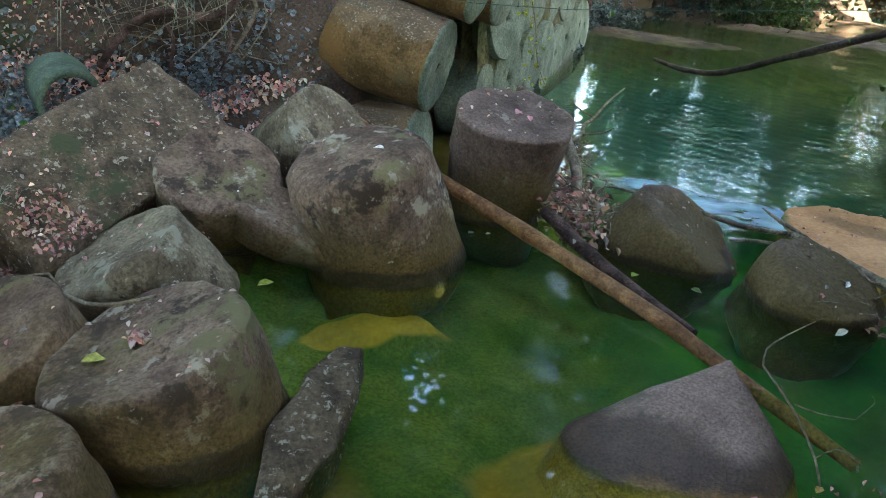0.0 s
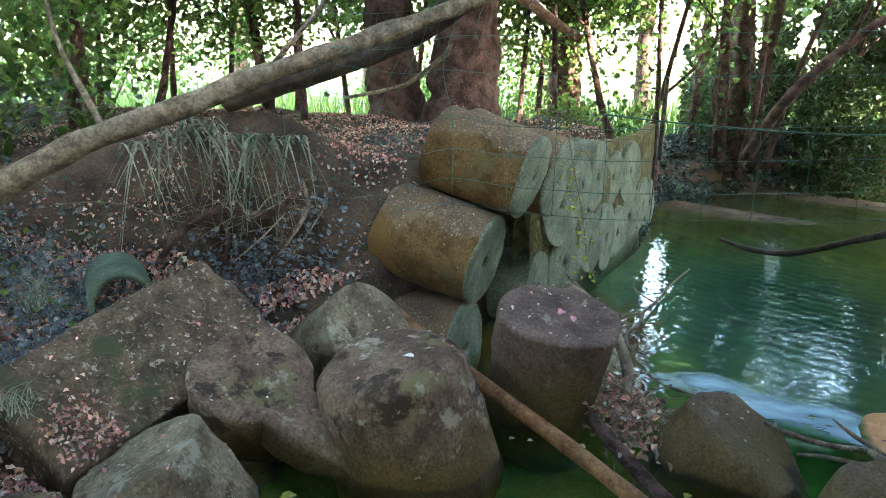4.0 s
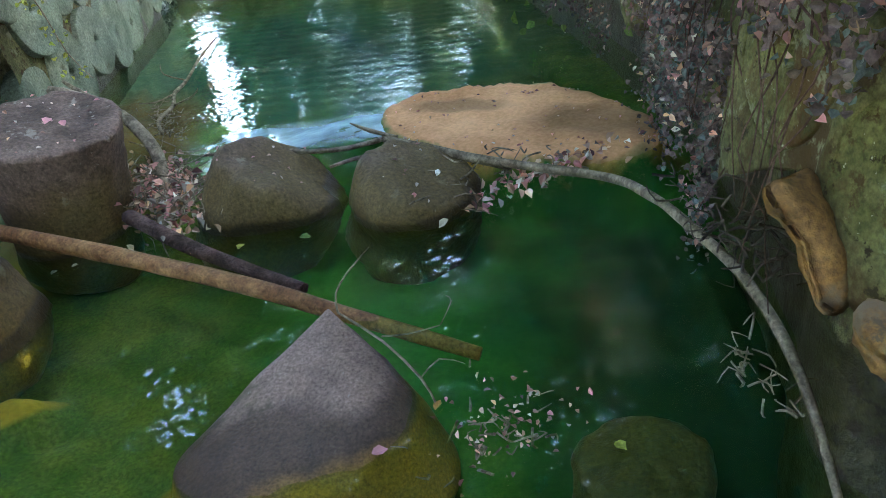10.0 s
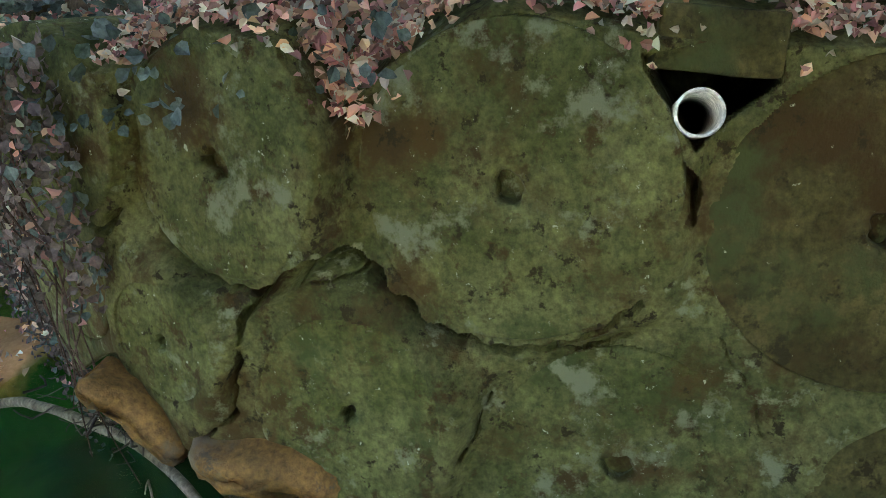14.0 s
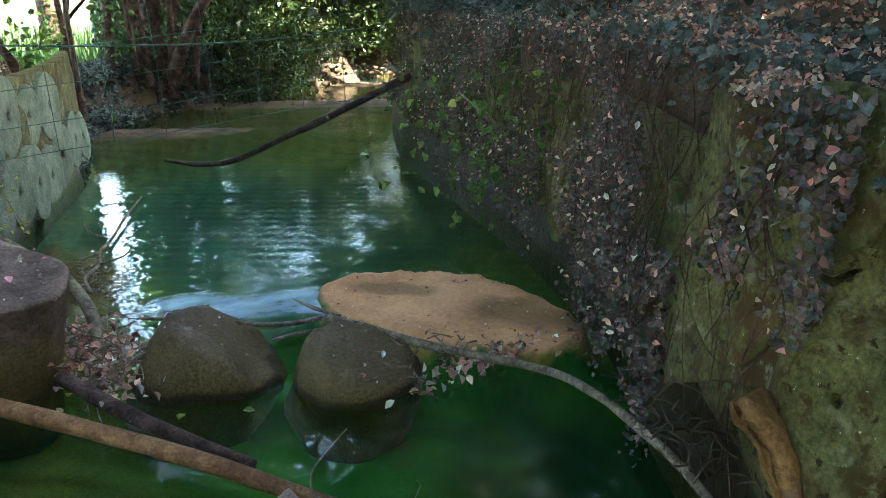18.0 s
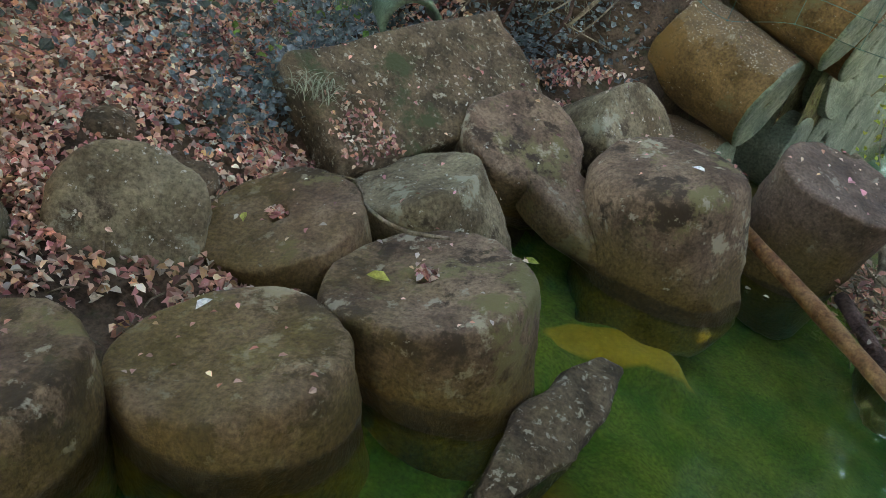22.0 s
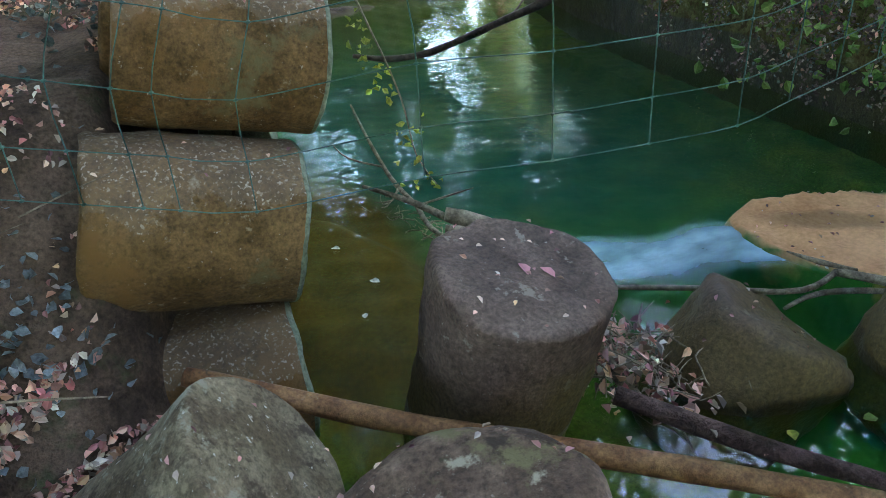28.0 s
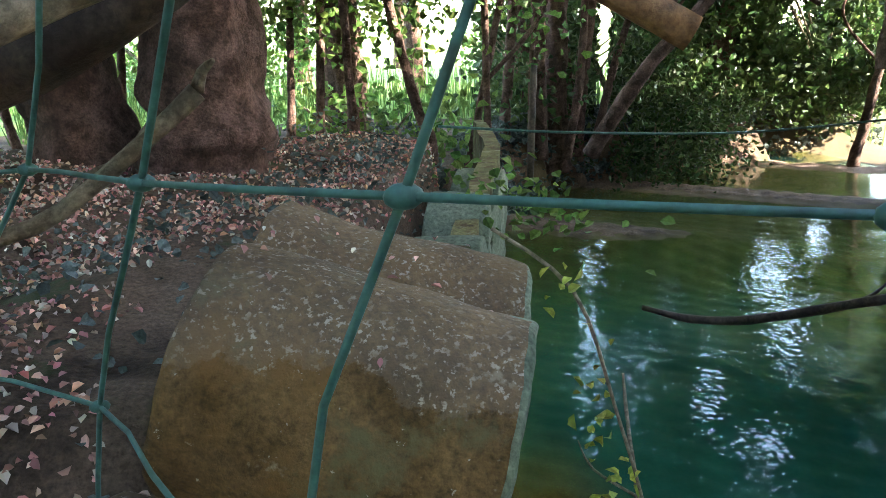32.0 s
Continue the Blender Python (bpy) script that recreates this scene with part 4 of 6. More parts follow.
for pts in ([(1.22, 4.42, 0.08), (1.45, 3.98, 0.16), (1.64, 3.72, 0.17), (1.8, 3.66, 0.15), (2.0, 3.66, 0.13)], [(1.7, 3.72, 0.06), (1.9, 3.66, 0.07), (2.12, 3.4, 0.08), (2.3, 2.95, 0.09)], [(2.05, 3.6, 0.14), (1.96, 3.72, 0.17), (1.9, 3.84, 0.2)]):
    tube("twig", pts, [0.008] + [0.013] * (len(pts) - 2) + [0.014 if len(pts) > 3 else 0.003], M_TWIG, stick, 7, 0.2)
# ---- pipe and block in the right wall ----
def ring_tube(name, r, wall, L, material, label):
    bm = bmesh.new()
    prof = [(r, 0), (r, -L), (r - wall, -L), (r - wall, 0)]
    seg = 40
    rows = [[bm.verts.new((a * math.cos(i / seg * math.tau), a * math.sin(i / seg * math.tau), z)) for i in range(seg)] for a, z in prof]
    for k in range(4):
        a, b = rows[k], rows[(k + 1) % 4]
        for i in range(seg):
            bm.faces.new((a[i], b[i], b[(i + 1) % seg], a[(i + 1) % seg]))
    bmesh.ops.recalc_face_normals(bm, faces=bm.faces)
    return tagged(part(name, bm, material), label, "pipe")


pvc = ring_tube("drain_pipe", 0.042, 0.006, 0.45, M_PVC, "white plastic drain pipe sticking out of the wall")
pvc.matrix_world = Matrix.Translation((2.07, -0.178, 1.226)) @ axis_turn((-0.9, -0.1, 0.42))
ob = tagged(part("capping_block", block_bm((0.2, 0.21, 0.108), 0.01, 0.006, 6, 51, 4), M_DISCBROWN), "mossy concrete block above the drain pipe", "block")
bu = Vector((-0.0135, 0.207, 0.052)).normalized()
bw = Vector((1, 0.13, -0.264)).normalized()
ob.matrix_world = Matrix.Translation((2.135, -0.2145, 1.324)) @ Matrix((bw, bu, bw.cross(bu))).transposed().to_4x4() @ Matrix.Translation((0.08, 0, 0))


# ---- broken rapids beside the sandbar and by the boulder ----
def riffle(xs, mid, half, label):
    rx_, ry_ = np.meshgrid(np.linspace(xs[0], xs[-1], 60), np.linspace(-1, 1, 16))
    RY = np.interp(rx_, xs, mid) + ry_ * np.interp(rx_, xs, half) * (1 + 0.25 * np.sin(rx_ * 9))
    RZ = 0.007 + 0.006 * np.sin(rx_ * 40 + RY * 25) * np.sin(RY * 33) * (1 - np.abs(ry_)) - 0.012 * (np.abs(ry_) > 0.95)
    ri = np.arange(rx_.size).reshape(rx_.shape)
    ob = tagged(from_arrays("riffle", np.stack([rx_, RY, RZ], -1).reshape(-1, 3), np.stack([ri[:-1, :-1], ri[:-1, 1:], ri[1:, 1:], ri[1:, :-1]], -1).reshape(-1, 4), M_RIFFLE), label, "water", kind="stuff")
    along = (rx_ - xs[0]) / (xs[-1] - xs[0])
    thin = ob.data.attributes.new("thin", "FLOAT", "POINT")
    thin.data.foreach_set("value", (step((1 - np.abs(ry_)) / 0.7) * step(along / 0.3) * step((1 - along) / 0.25)).ravel().astype(np.float32))
    return ob


riffle([1.1, 1.45, 1.85, 2.25, 2.5], [4.78, 4.62, 4.36, 4.1, 3.98], [0.08, 0.24, 0.38, 0.32, 0.12], "rippling shallow flow beside the sandbar, painted pale sky blue")

# ---- gaps of open sky in the foliage: where from, bearing, height angle, half width ----
SKY_GAPS = [(4.2, 8.7, 40.0, 17.0, 3.2), (5.4, 9.6, 43.0, 14.0, 2.0), (4.0, 8.6, 34.0, 24.0, 1.6), (3.0, 8.2, 33.0, 20.0, 1.2), (0.52, 2.62, -1.0, 36.0, 1.6), (1.66, 2.61, 25.0, 33.0, 1.7), (1.42, 1.77, 30.0, 44.0, 2.0), (0.4, 2.9, 6.0, 41.0, 1.5), (0.94, 4.5, 9.0, 24.0, 1.6), (0.3, 2.25, 55.0, 37.5, 3.6), (2.3, 6.5, 42.0, 29.0, 2.6), (2.4, 7.0, 36.7, 26.0, 2.2), (2.5, 6.1, 46.0, 24.0, 2.4), (3.3, 7.7, 43.0, 20.0, 2.0), (1.2, 2.4, 12.0, 46.0, 1.8)]


def gap_between(p):
    """Keeps leaves out of the upright gaps between the stems, the gaps of open sky and the openings added for light."""
    bear = np.degrees(np.arctan2(p[:, 0] - 1.79, p[:, 1] - 6.79))
    far = p[:, 1] > 9.5
    keep = ~(far & ((np.abs(bear - 10.8) < 1.7) | (np.abs(bear - 17.5) < 0.6) | (np.abs(bear - 21.0) < 0.6) | (np.abs(bear - 26.0) < 0.9)))
    for x, y, az, el, half in SKY_GAPS:
        a, b = radians(az), radians(el)
        q = p - np.array((x, y, 0.0))
        c = (q @ np.array((math.sin(a) * math.cos(b), math.cos(a) * math.cos(b), math.sin(b)))) / (np.linalg.norm(q, axis=1) + 1e-9)
        keep &= np.degrees(np.arccos(np.clip(c, -1, 1))) > half * rng.uniform(0.7, 1.25, len(p))
    # unseen overhead openings, added to light drums, sandbar and bank from above
    q = p - np.array((-0.35, 2.6, 0.0))
    keep &= np.hypot(q[:, 0], q[:, 1] + 0.12 * q[:, 2]) > q[:, 2] * 0.235 * rng.uniform(0.8, 1.2, len(p))
    for cx, cy, wide in ((2.6, 4.4, 0.22), (-1.2, 6.0, 0.17), (-2.3, 3.2, 0.16)):
        q = p - np.array((cx, cy, 0.0))
        keep &= np.hypot(q[:, 0], q[:, 1]) > q[:, 2] * wide * rng.uniform(0.8, 1.2, len(p))
    # lane cleared towards the sun so that the standing stone is sunlit
    q = p - np.array((-2.75, 2.02, 0.4))
    beam = np.array((0.75, -0.433, 0.5))
    along = q @ beam
    keep &= np.linalg.norm(q - along[:, None] * beam, axis=1) > 0.3 * rng.uniform(0.8, 1.3, len(p))
    return p[keep]


rng = np.random.default_rng(20)
# ---- branches, roots and debris in the creek ----


def branch(name, strands, material, label, category="branch", seg=8, wob=0.25, seed=1):
    """Strands of points and radii; the first is the thing's own mesh, the others are its twigs."""
    ob = tube(name, strands[0][0], strands[0][1], material, None, seg, wob, seed)
    for k, (pp, rr) in enumerate(strands[1:]):
        tube("twig", pp, rr, material, ob, 6, 0.2, seed + k)
    return tagged(ob, label, category)


branch("dark_limb", [
    ([(2.44, 7.78, 0.24), (2.75, 7.68, 0.16), (3.05, 7.5, 0.19), (3.35, 7.05, 0.42), (3.65, 6.7, 0.62), (4.5, 6.5, 0.95)], [0.018, 0.026, 0.03, 0.03, 0.034, 0.04]),
    ([(3.35, 7.05, 0.42), (3.6, 7.1, 0.45), (3.8, 7.15, 0.55)], [0.014, 0.01, 0.005]),
], M_DARKW, "dark dead branch dipping into the creek")
branch("sunken_log", [
    ([(0.72, 3.82, 0.14), (0.86, 3.5, 0.08), (0.98, 3.25, 0.05), (1.2, 2.8, 0.02)], [0.036, 0.034, 0.032, 0.024]),
], M_BARK, "wet dark log beside the brown pole", "log", 10)
branch("bent_root", [
    ([(0.78, 4.75, 0.42), (0.9, 4.62, 0.38), (0.98, 4.4, 0.22), (0.95, 4.15, 0.12), (0.84, 3.8, 0.04)], [0.022, 0.03, 0.034, 0.03, 0.026]),
    ([(0.9, 4.62, 0.38), (0.75, 4.9, 0.5), (0.7, 5.2, 0.5)], [0.02, 0.015, 0.008]),
    ([(0.62, 4.55, 0.62), (0.74, 4.45, 0.56), (0.86, 4.3, 0.4)], [0.03, 0.034, 0.02]),
], M_TWIG, "grey bent root hooked behind a drum", "root")
branch("drifted_branch", [
    ([(2.06, 7.32, 0.03), (1.75, 6.7, 0.04), (1.52, 6.2, 0.03), (1.36, 5.85, 0.06), (1.29, 5.6, 0.05), (1.14, 5.29, 0.08), (1.1, 4.95, 0.1)], [0.008, 0.011, 0.012, 0.014, 0.014, 0.013, 0.01]),
    ([(1.52, 6.2, 0.03), (1.4, 6.4, 0.07), (1.42, 6.6, 0.1)], [0.008, 0.006, 0.003]),
    ([(1.29, 5.6, 0.05), (1.42, 5.45, 0.12), (1.44, 5.3, 0.2)], [0.008, 0.006, 0.003]),
    ([(1.36, 5.85, 0.06), (1.2, 5.7, 0.08), (1.1, 5.72, 0.1)], [0.007, 0.005, 0.003]),
], M_TWIG, "bare branch drifted along the drum wall")

branch("thin_twig", [
    ([(1.13, 2.1, 0.33), (1.15, 2.14, 0.37), (1.2, 2.13, 0.43), (1.29, 2.15, 0.47)], [0.0036, 0.0036, 0.003, 0.0018]),
    ([(1.13, 2.1, 0.33), (1.22, 2.02, 0.22), (1.28, 1.93, 0.1), (1.29, 1.88, 0.03)], [0.0036, 0.0042, 0.0042, 0.0036]),
    ([(1.22, 2.02, 0.24), (1.3, 2.0, 0.22), (1.39, 1.96, 0.23)], [0.003, 0.0024, 0.0018]),
    ([(1.28, 1.93, 0.1), (1.36, 1.95, 0.12), (1.42, 1.9, 0.1)], [0.0024, 0.0024, 0.0012]),
    ([(1.39, 1.96, 0.23), (1.45, 1.98, 0.28), (1.44, 1.99, 0.3)], [0.0018, 0.0018, 0.0012]),
], M_TWIG, "thin grey twig leaning on the pointed boulder", "twig", 6)
branch("leaning_stick", [
    ([(-1.24, 2.5, 0.3), (-1.12, 2.4, 0.315), (-1.0, 2.36, 0.335), (-0.87, 2.385, 0.36)], [0.006, 0.009, 0.009, 0.007]),
    ([(-1.24, 2.5, 0.3), (-1.31, 2.58, 0.33), (-1.42, 2.6, 0.3)], [0.006, 0.005, 0.003]),
], M_TWIG, "thin bare stick lying across two drums", "stick", 6)
branch("leaning_tree", [
    ([(-2.6, 4.0, 1.0), (-2.05, 4.2, 1.36), (-1.5, 4.35, 1.58), (-1.1, 4.5, 1.76), (-0.35, 4.78, 2.05), (0.1, 4.95, 2.24), (0.7, 5.2, 2.5)], [0.07, 0.068, 0.064, 0.056, 0.05, 0.045, 0.035]),
    ([(0.1, 4.95, 2.24), (0.4, 5.1, 2.3), (0.62, 5.3, 2.25)], [0.02, 0.014, 0.008]),
    ([(-1.1, 4.5, 1.76), (-0.7, 4.7, 2.3), (-0.5, 4.8, 2.7)], [0.02, 0.012, 0.006]),
    ([(-1.9, 4.25, 1.42), (-2.3, 4.5, 2.0), (-2.4, 4.7, 2.6)], [0.02, 0.012, 0.006]),
], M_TWIG, "lichened bare tree fallen aslant over the bank", "fallen tree", 14)
branch("bare_branch", [
    ([(-0.75, 4.95, 1.62), (-0.47, 5.0, 1.68), (-0.36, 5.02, 1.72), (-0.22, 5.02, 1.83), (-0.13, 5.02, 1.91)], [0.013, 0.013, 0.014, 0.015, 0.017]),
    ([(-0.36, 5.02, 1.72), (-0.34, 5.1, 1.76), (-0.28, 5.14, 1.78)], [0.006, 0.005, 0.003]),
    ([(-0.13, 5.02, 1.91), (-0.12, 5.03, 1.94), (-0.1, 5.0, 1.96)], [0.014, 0.01, 0.005]),
], M_TWIG, "bare grey branch with a broken tip")
branch("cut_branch", [
    ([(0.63, 4.74, 2.0), (0.5, 4.82, 2.08), (0.2, 5.1, 2.3), (-0.3, 5.6, 2.6)], [0.03, 0.03, 0.034, 0.04]),
], M_POLE, "broken orange-brown branch end overhead")
# the dark wood colour carries this limb's shade
branch("overhead_limb", [
    ([(-1.6, 5.3, 1.55), (-0.9, 5.1, 1.78), (-0.47, 5.03, 1.93), (-0.33, 5.01, 2.0), (-0.17, 4.99, 2.09), (0.1, 4.95, 2.3)], [0.07, 0.065, 0.062, 0.06, 0.055, 0.04]),
], M_DARKW, "thick dark limb of the bank tree overhead", "limb", 12)
branch("dead_bough", [
    ([(3.6, 10.9, 0.7), (3.92, 10.5, 1.53), (4.54, 10.5, 2.18), (5.0, 10.5, 2.53), (5.36, 10.5, 2.47), (5.9, 10.5, 2.2)], [0.09, 0.075, 0.065, 0.06, 0.05, 0.03]),
    ([(4.54, 10.5, 2.18), (4.7, 10.3, 2.9), (4.6, 10.2, 3.6)], [0.04, 0.03, 0.015]),
    ([(5.0, 10.5, 2.53), (5.5, 10.3, 2.9), (6.2, 10.2, 3.0)], [0.03, 0.02, 0.01]),
], M_BARK, "dark bough arching over the creek")

# a heap of twigs caught between drums
rng = np.random.default_rng(21)


def twig_heap(name, centre, spread, count, length, label, material=M_TWIG):
    bm = bmesh.new()
    for _ in range(count):
        p = Vector(centre) + Vector((rng.normal() * spread[0], rng.normal() * spread[1], abs(rng.normal()) * spread[2]))
        d = Vector((rng.normal(), rng.normal(), rng.normal() * 0.35)).normalized() * length * rng.uniform(0.5, 1.5)
        mid = p + d * 0.5 + Vector((rng.normal(), rng.normal(), rng.normal())) * 0.015
        r = rng.uniform(0.0015, 0.005)
        tube_bm([p, mid, p + d], [r, r, r * 0.5], 5, bm=bm)
    return tagged(part(name, bm, material), label, "twigs", kind="stuff")


twig_heap("twig_heap", (0.95, 4.05, 0.05), (0.1, 0.22, 0.07), 210, 0.13, "heap of twigs and leaves caught between drums")
twig_heap("twig_heap", (2.25, 3.05, 0.05), (0.2, 0.12, 0.03), 40, 0.12, "twigs washed up along the sandbar")
twig_heap("twig_heap", (1.42, 1.7, 0.0), (0.11, 0.08, 0.01), 36, 0.05, "twigs and leaves stuck on a riffle")
twig_heap("twig_heap", (1.2, 5.35, 0.02), (0.05, 0.22, 0.02), 60, 0.07, "twigs caught on a drifted branch")
twig_heap("root_tangle", (2.14, 1.5, 0.36), (0.04, 0.12, 0.1), 70, 0.08, "dark roots hanging in the undercut of the wall", M_DARKW)
twig_heap("root_tangle", (1.9, 1.22, 0.2), (0.03, 0.07, 0.05), 26, 0.06, "tangle of dry roots under the clay ledge")
twig_heap("root_tangle", (-1.35, 4.7, 0.75), (0.3, 0.25, 0.2), 60, 0.4, "tangle of roots over a dark hollow")

drum("sunken_stone", (1.66, 1.37, -0.03), (0.05, 0.02, 1), 0.2, 0.4, M_WETSTONE, "dark flat stone just under the water", "stone", seed=71, bevel=0.04, amp=0.03)
for k, (p, sz, rot) in enumerate((((1.845, 1.045, 0.755), (0.15, 0.3, 0.085), (48, 0, 6)), ((1.83, 0.77, 0.6), (0.18, 0.32, 0.1), (25, 0, 8)))):
    ob = tagged(part("clay_ledge", block_bm(sz, 0.05, 0.045, 6, 72 + 3 * k, 5), M_LEDGE), "orange clay ledge at the foot of the wall", "ledge", "clay ledges")
    ob.matrix_world = pose(*p, *rot)

# half pipe on the bank
bm = bmesh.new()
seg = 20
rows = []
for k in range(9):
    row_ = []
    for j, r in enumerate((0.165, 0.135)):
        for i in range(seg + 1):
            a = math.pi * (i / seg) * 1.05 - 0.1
            row_.append(bm.verts.new((r * math.cos(a), k * 0.06, r * math.sin(a))))
    rows.append(row_)
n = seg + 1
for a, b in zip(rows, rows[1:]):
    for j in range(2):
        for i in range(seg):
            q = j * n + i
            bm.faces.new((a[q], a[q + 1], b[q + 1], b[q]))
for row_ in (rows[0], rows[-1]):
    for i in range(seg):
        bm.faces.new((row_[i], row_[i + 1], row_[n + i + 1], row_[n + i]))
for v in bm.verts:
    v.co += rough_push(v.co, 0.008, 6, 4)
bmesh.ops.recalc_face_normals(bm, faces=bm.faces)
ob = tagged(part("half_pipe", bm, M_OLDPIPE), "grey-green broken half pipe on the bank", "pipe")
ob.matrix_world = pose(-1.68, 3.86, 0.6, 0, -14, 30)

# ---- leaf litter, laid on whatever lies below ----
bpy.context.view_layer.update()
deps = bpy.context.evaluated_depsgraph_get()


def drop_points(count, x0, x1, y0, y1, keep, top=3.0, lift=0.006):
    pts, nor = [], []
    for _ in range(count):
        x, y = rng.uniform(x0, x1), rng.uniform(y0, y1)
        hit, p, nn, _, ob, _ = scene.ray_cast(deps, Vector((x, y, top)), Vector((0, 0, -1)))
        nn = -nn if nn.z < 0 else nn
        if hit and keep(ob.name, p, nn):
            pts.append(p + nn * (lift + rng.uniform(0, 0.012)))
            nor.append(nn)
    return np.array(pts).reshape(-1, 3), np.array(nor).reshape(-1, 3)


def on_ground(name, p, nn):
    return name == "ground" and p.z > 0.03 and nn.z > 0.2


def on_stone(name, p, nn):
    return name.startswith(("concrete", "rough", "broken")) and nn.z > 0.6 and p.z > 0.1


p1, n1 = drop_points(165000, -5.2, 0.3, -1.0, 4.75, on_ground)
dens = np.array([(0.35 + 0.65 * (noise.noise(Vector(p) * 1.3) > -0.15)) * (1.0 if p[0] > -3.4 and p[1] > 0.9 else max(0.0, 0.85 - 0.6 * max(-3.4 - p[0], 0.9 - p[1]))) for p in p1])
k = rng.uniform(size=len(p1)) < dens
p1[:, 2] += rng.uniform(0, 0.035, len(p1))
tagged(leaves("leaf_litter", p1[k], 0.034, M_LITTER, n1[k], spread=0.55, aspect=0.62, curl=0.3, rng=rng), "red-brown dry leaf litter on the bank", "leaf litter", kind="stuff")
p1, n1 = drop_points(26000, -4.0, 2.5, 4.7, 9.5, on_ground)
k = np.array([noise.noise(Vector((a[0] * 2.2, a[1] * 2.2, 4))) > -0.08 for a in p1]) | (p1[:, 1] > 6.5)
p1, n1 = p1[k], n1[k]
tagged(leaves("leaf_litter", p1, 0.027, M_LITTER, n1, spread=0.6, aspect=0.62, curl=0.3, rng=rng), "brown leaf litter under the trees", "leaf litter", kind="stuff")
p1, n1 = drop_points(20000, 2.1, 6.2, -2.6, 7.5, on_ground)
k = (p1[:, 2] > 0.9) & (rng.uniform(size=len(p1)) < np.clip(1.5 - 0.5 * (p1[:, 0] - line_x(WALL, p1[:, 1])), 0.1, 1.0))
p1, n1 = p1[k], n1[k]
tagged(leaves("leaf_litter", p1, 0.034, M_LITTER, n1, spread=0.6, aspect=0.62, curl=0.3, rng=rng), "red leaf litter above the drum wall", "leaf litter", kind="stuff")
p1, n1 = drop_points(16000, 1.95, 2.75, -1.3, 1.5, lambda nm, p, nn: nm in ("mortar_face", "ground") and p.z > 1.2 and nn.z > 0.3)
p1[:, 2] += rng.uniform(0, 0.03, len(p1))
tagged(leaves("leaf_litter", p1, 0.022, M_LITTER, n1, spread=0.6, aspect=0.62, curl=0.3, rng=rng), "purplish red leaves heaped along the wall's top", "leaf litter", kind="stuff")
p1, n1 = drop_points(5000, -2.3, 2.2, 1.0, 6.0, on_stone)
k = rng.uniform(size=len(p1)) < 0.24
tagged(leaves("scattered_leaves", p1[k], 0.022, M_LITTER, n1[k], spread=0.25, aspect=0.6, curl=0.2, rng=rng), "few small dry leaves scattered on the drums", "leaves", kind="stuff")
p1, n1 = drop_points(5000, -2.0, -1.0, 2.9, 4.2, lambda nm, p, nn: nm.startswith("rough_slab") and nn.z > 0.5)
k = np.array([1.1 * math.exp(-(((a[0] + 1.5) / 0.2) ** 2) - ((a[1] - 3.06) / 0.16) ** 2) + 0.5 * noise.noise(Vector((a[0] * 5, a[1] * 5, 9))) + rng.normal() * 0.16 > 0.52 for a in p1])
tagged(leaves("slab_leaves", p1[k], 0.025, M_LITTER, n1[k], spread=0.4, aspect=0.6, curl=0.3, rng=rng), "red-brown leaves gathered on the rough slab", "leaf litter", kind="stuff")
p1, n1 = drop_points(1500, 1.9, 3.6, 2.4, 4.8, lambda nm, p, nn: nm == "ground" and -0.02 < p.z < 0.2)
tagged(leaves("sand_leaves", p1[:90], 0.02, M_LITTER, n1[:90], spread=0.25, rng=rng), "small dry leaves scattered on the sandbar", "leaves", kind="stuff")
heap = np.array([(0.93, 4.08, 0.08)]) + rng.normal(size=(650, 3)) * np.array([(0.1, 0.22, 0.045)])
small = np.concatenate([heap[:1] * 0 + np.array([(1.42, 1.68, 0.015)]) + rng.normal(size=(90, 3)) * np.array([(0.11, 0.08, 0.008)])])
small[:, 2] = np.abs(small[:, 2])
tagged(leaves("drift_leaves", small, 0.02, M_LITTER, np.tile((0, 0, 1.0), (len(small), 1)), spread=0.7, rng=rng), "small dead leaves stuck on a riffle", "leaves", kind="stuff")
heap = np.concatenate([heap, np.array([(2.45, 2.9, 0.03)]) + rng.normal(size=(170, 3)) * np.array([(0.24, 0.06, 0.012)])])
heap[:, 2] = np.abs(heap[:, 2])
tagged(leaves("drift_leaves", heap, 0.045, M_LITTER, np.tile((0, 0, 1.0), (len(heap), 1)), spread=0.9, rng=rng), "dead leaves drifted against the drums", "leaves", kind="stuff")


def lone_leaf(p, nn, size, material, label, aspect=0.55):
    ob = leaves("fallen_leaf", np.array([p]), size, material, np.array([nn]), spread=0.05, aspect=aspect, curl=0.12, rng=rng)
    return tagged(ob, label, "leaf")


def on_top(x, y):
    hit, p, nn, *_ = scene.ray_cast(deps, Vector((x, y, 3)), Vector((0, 0, -1)))
    return p + nn * 0.008, nn


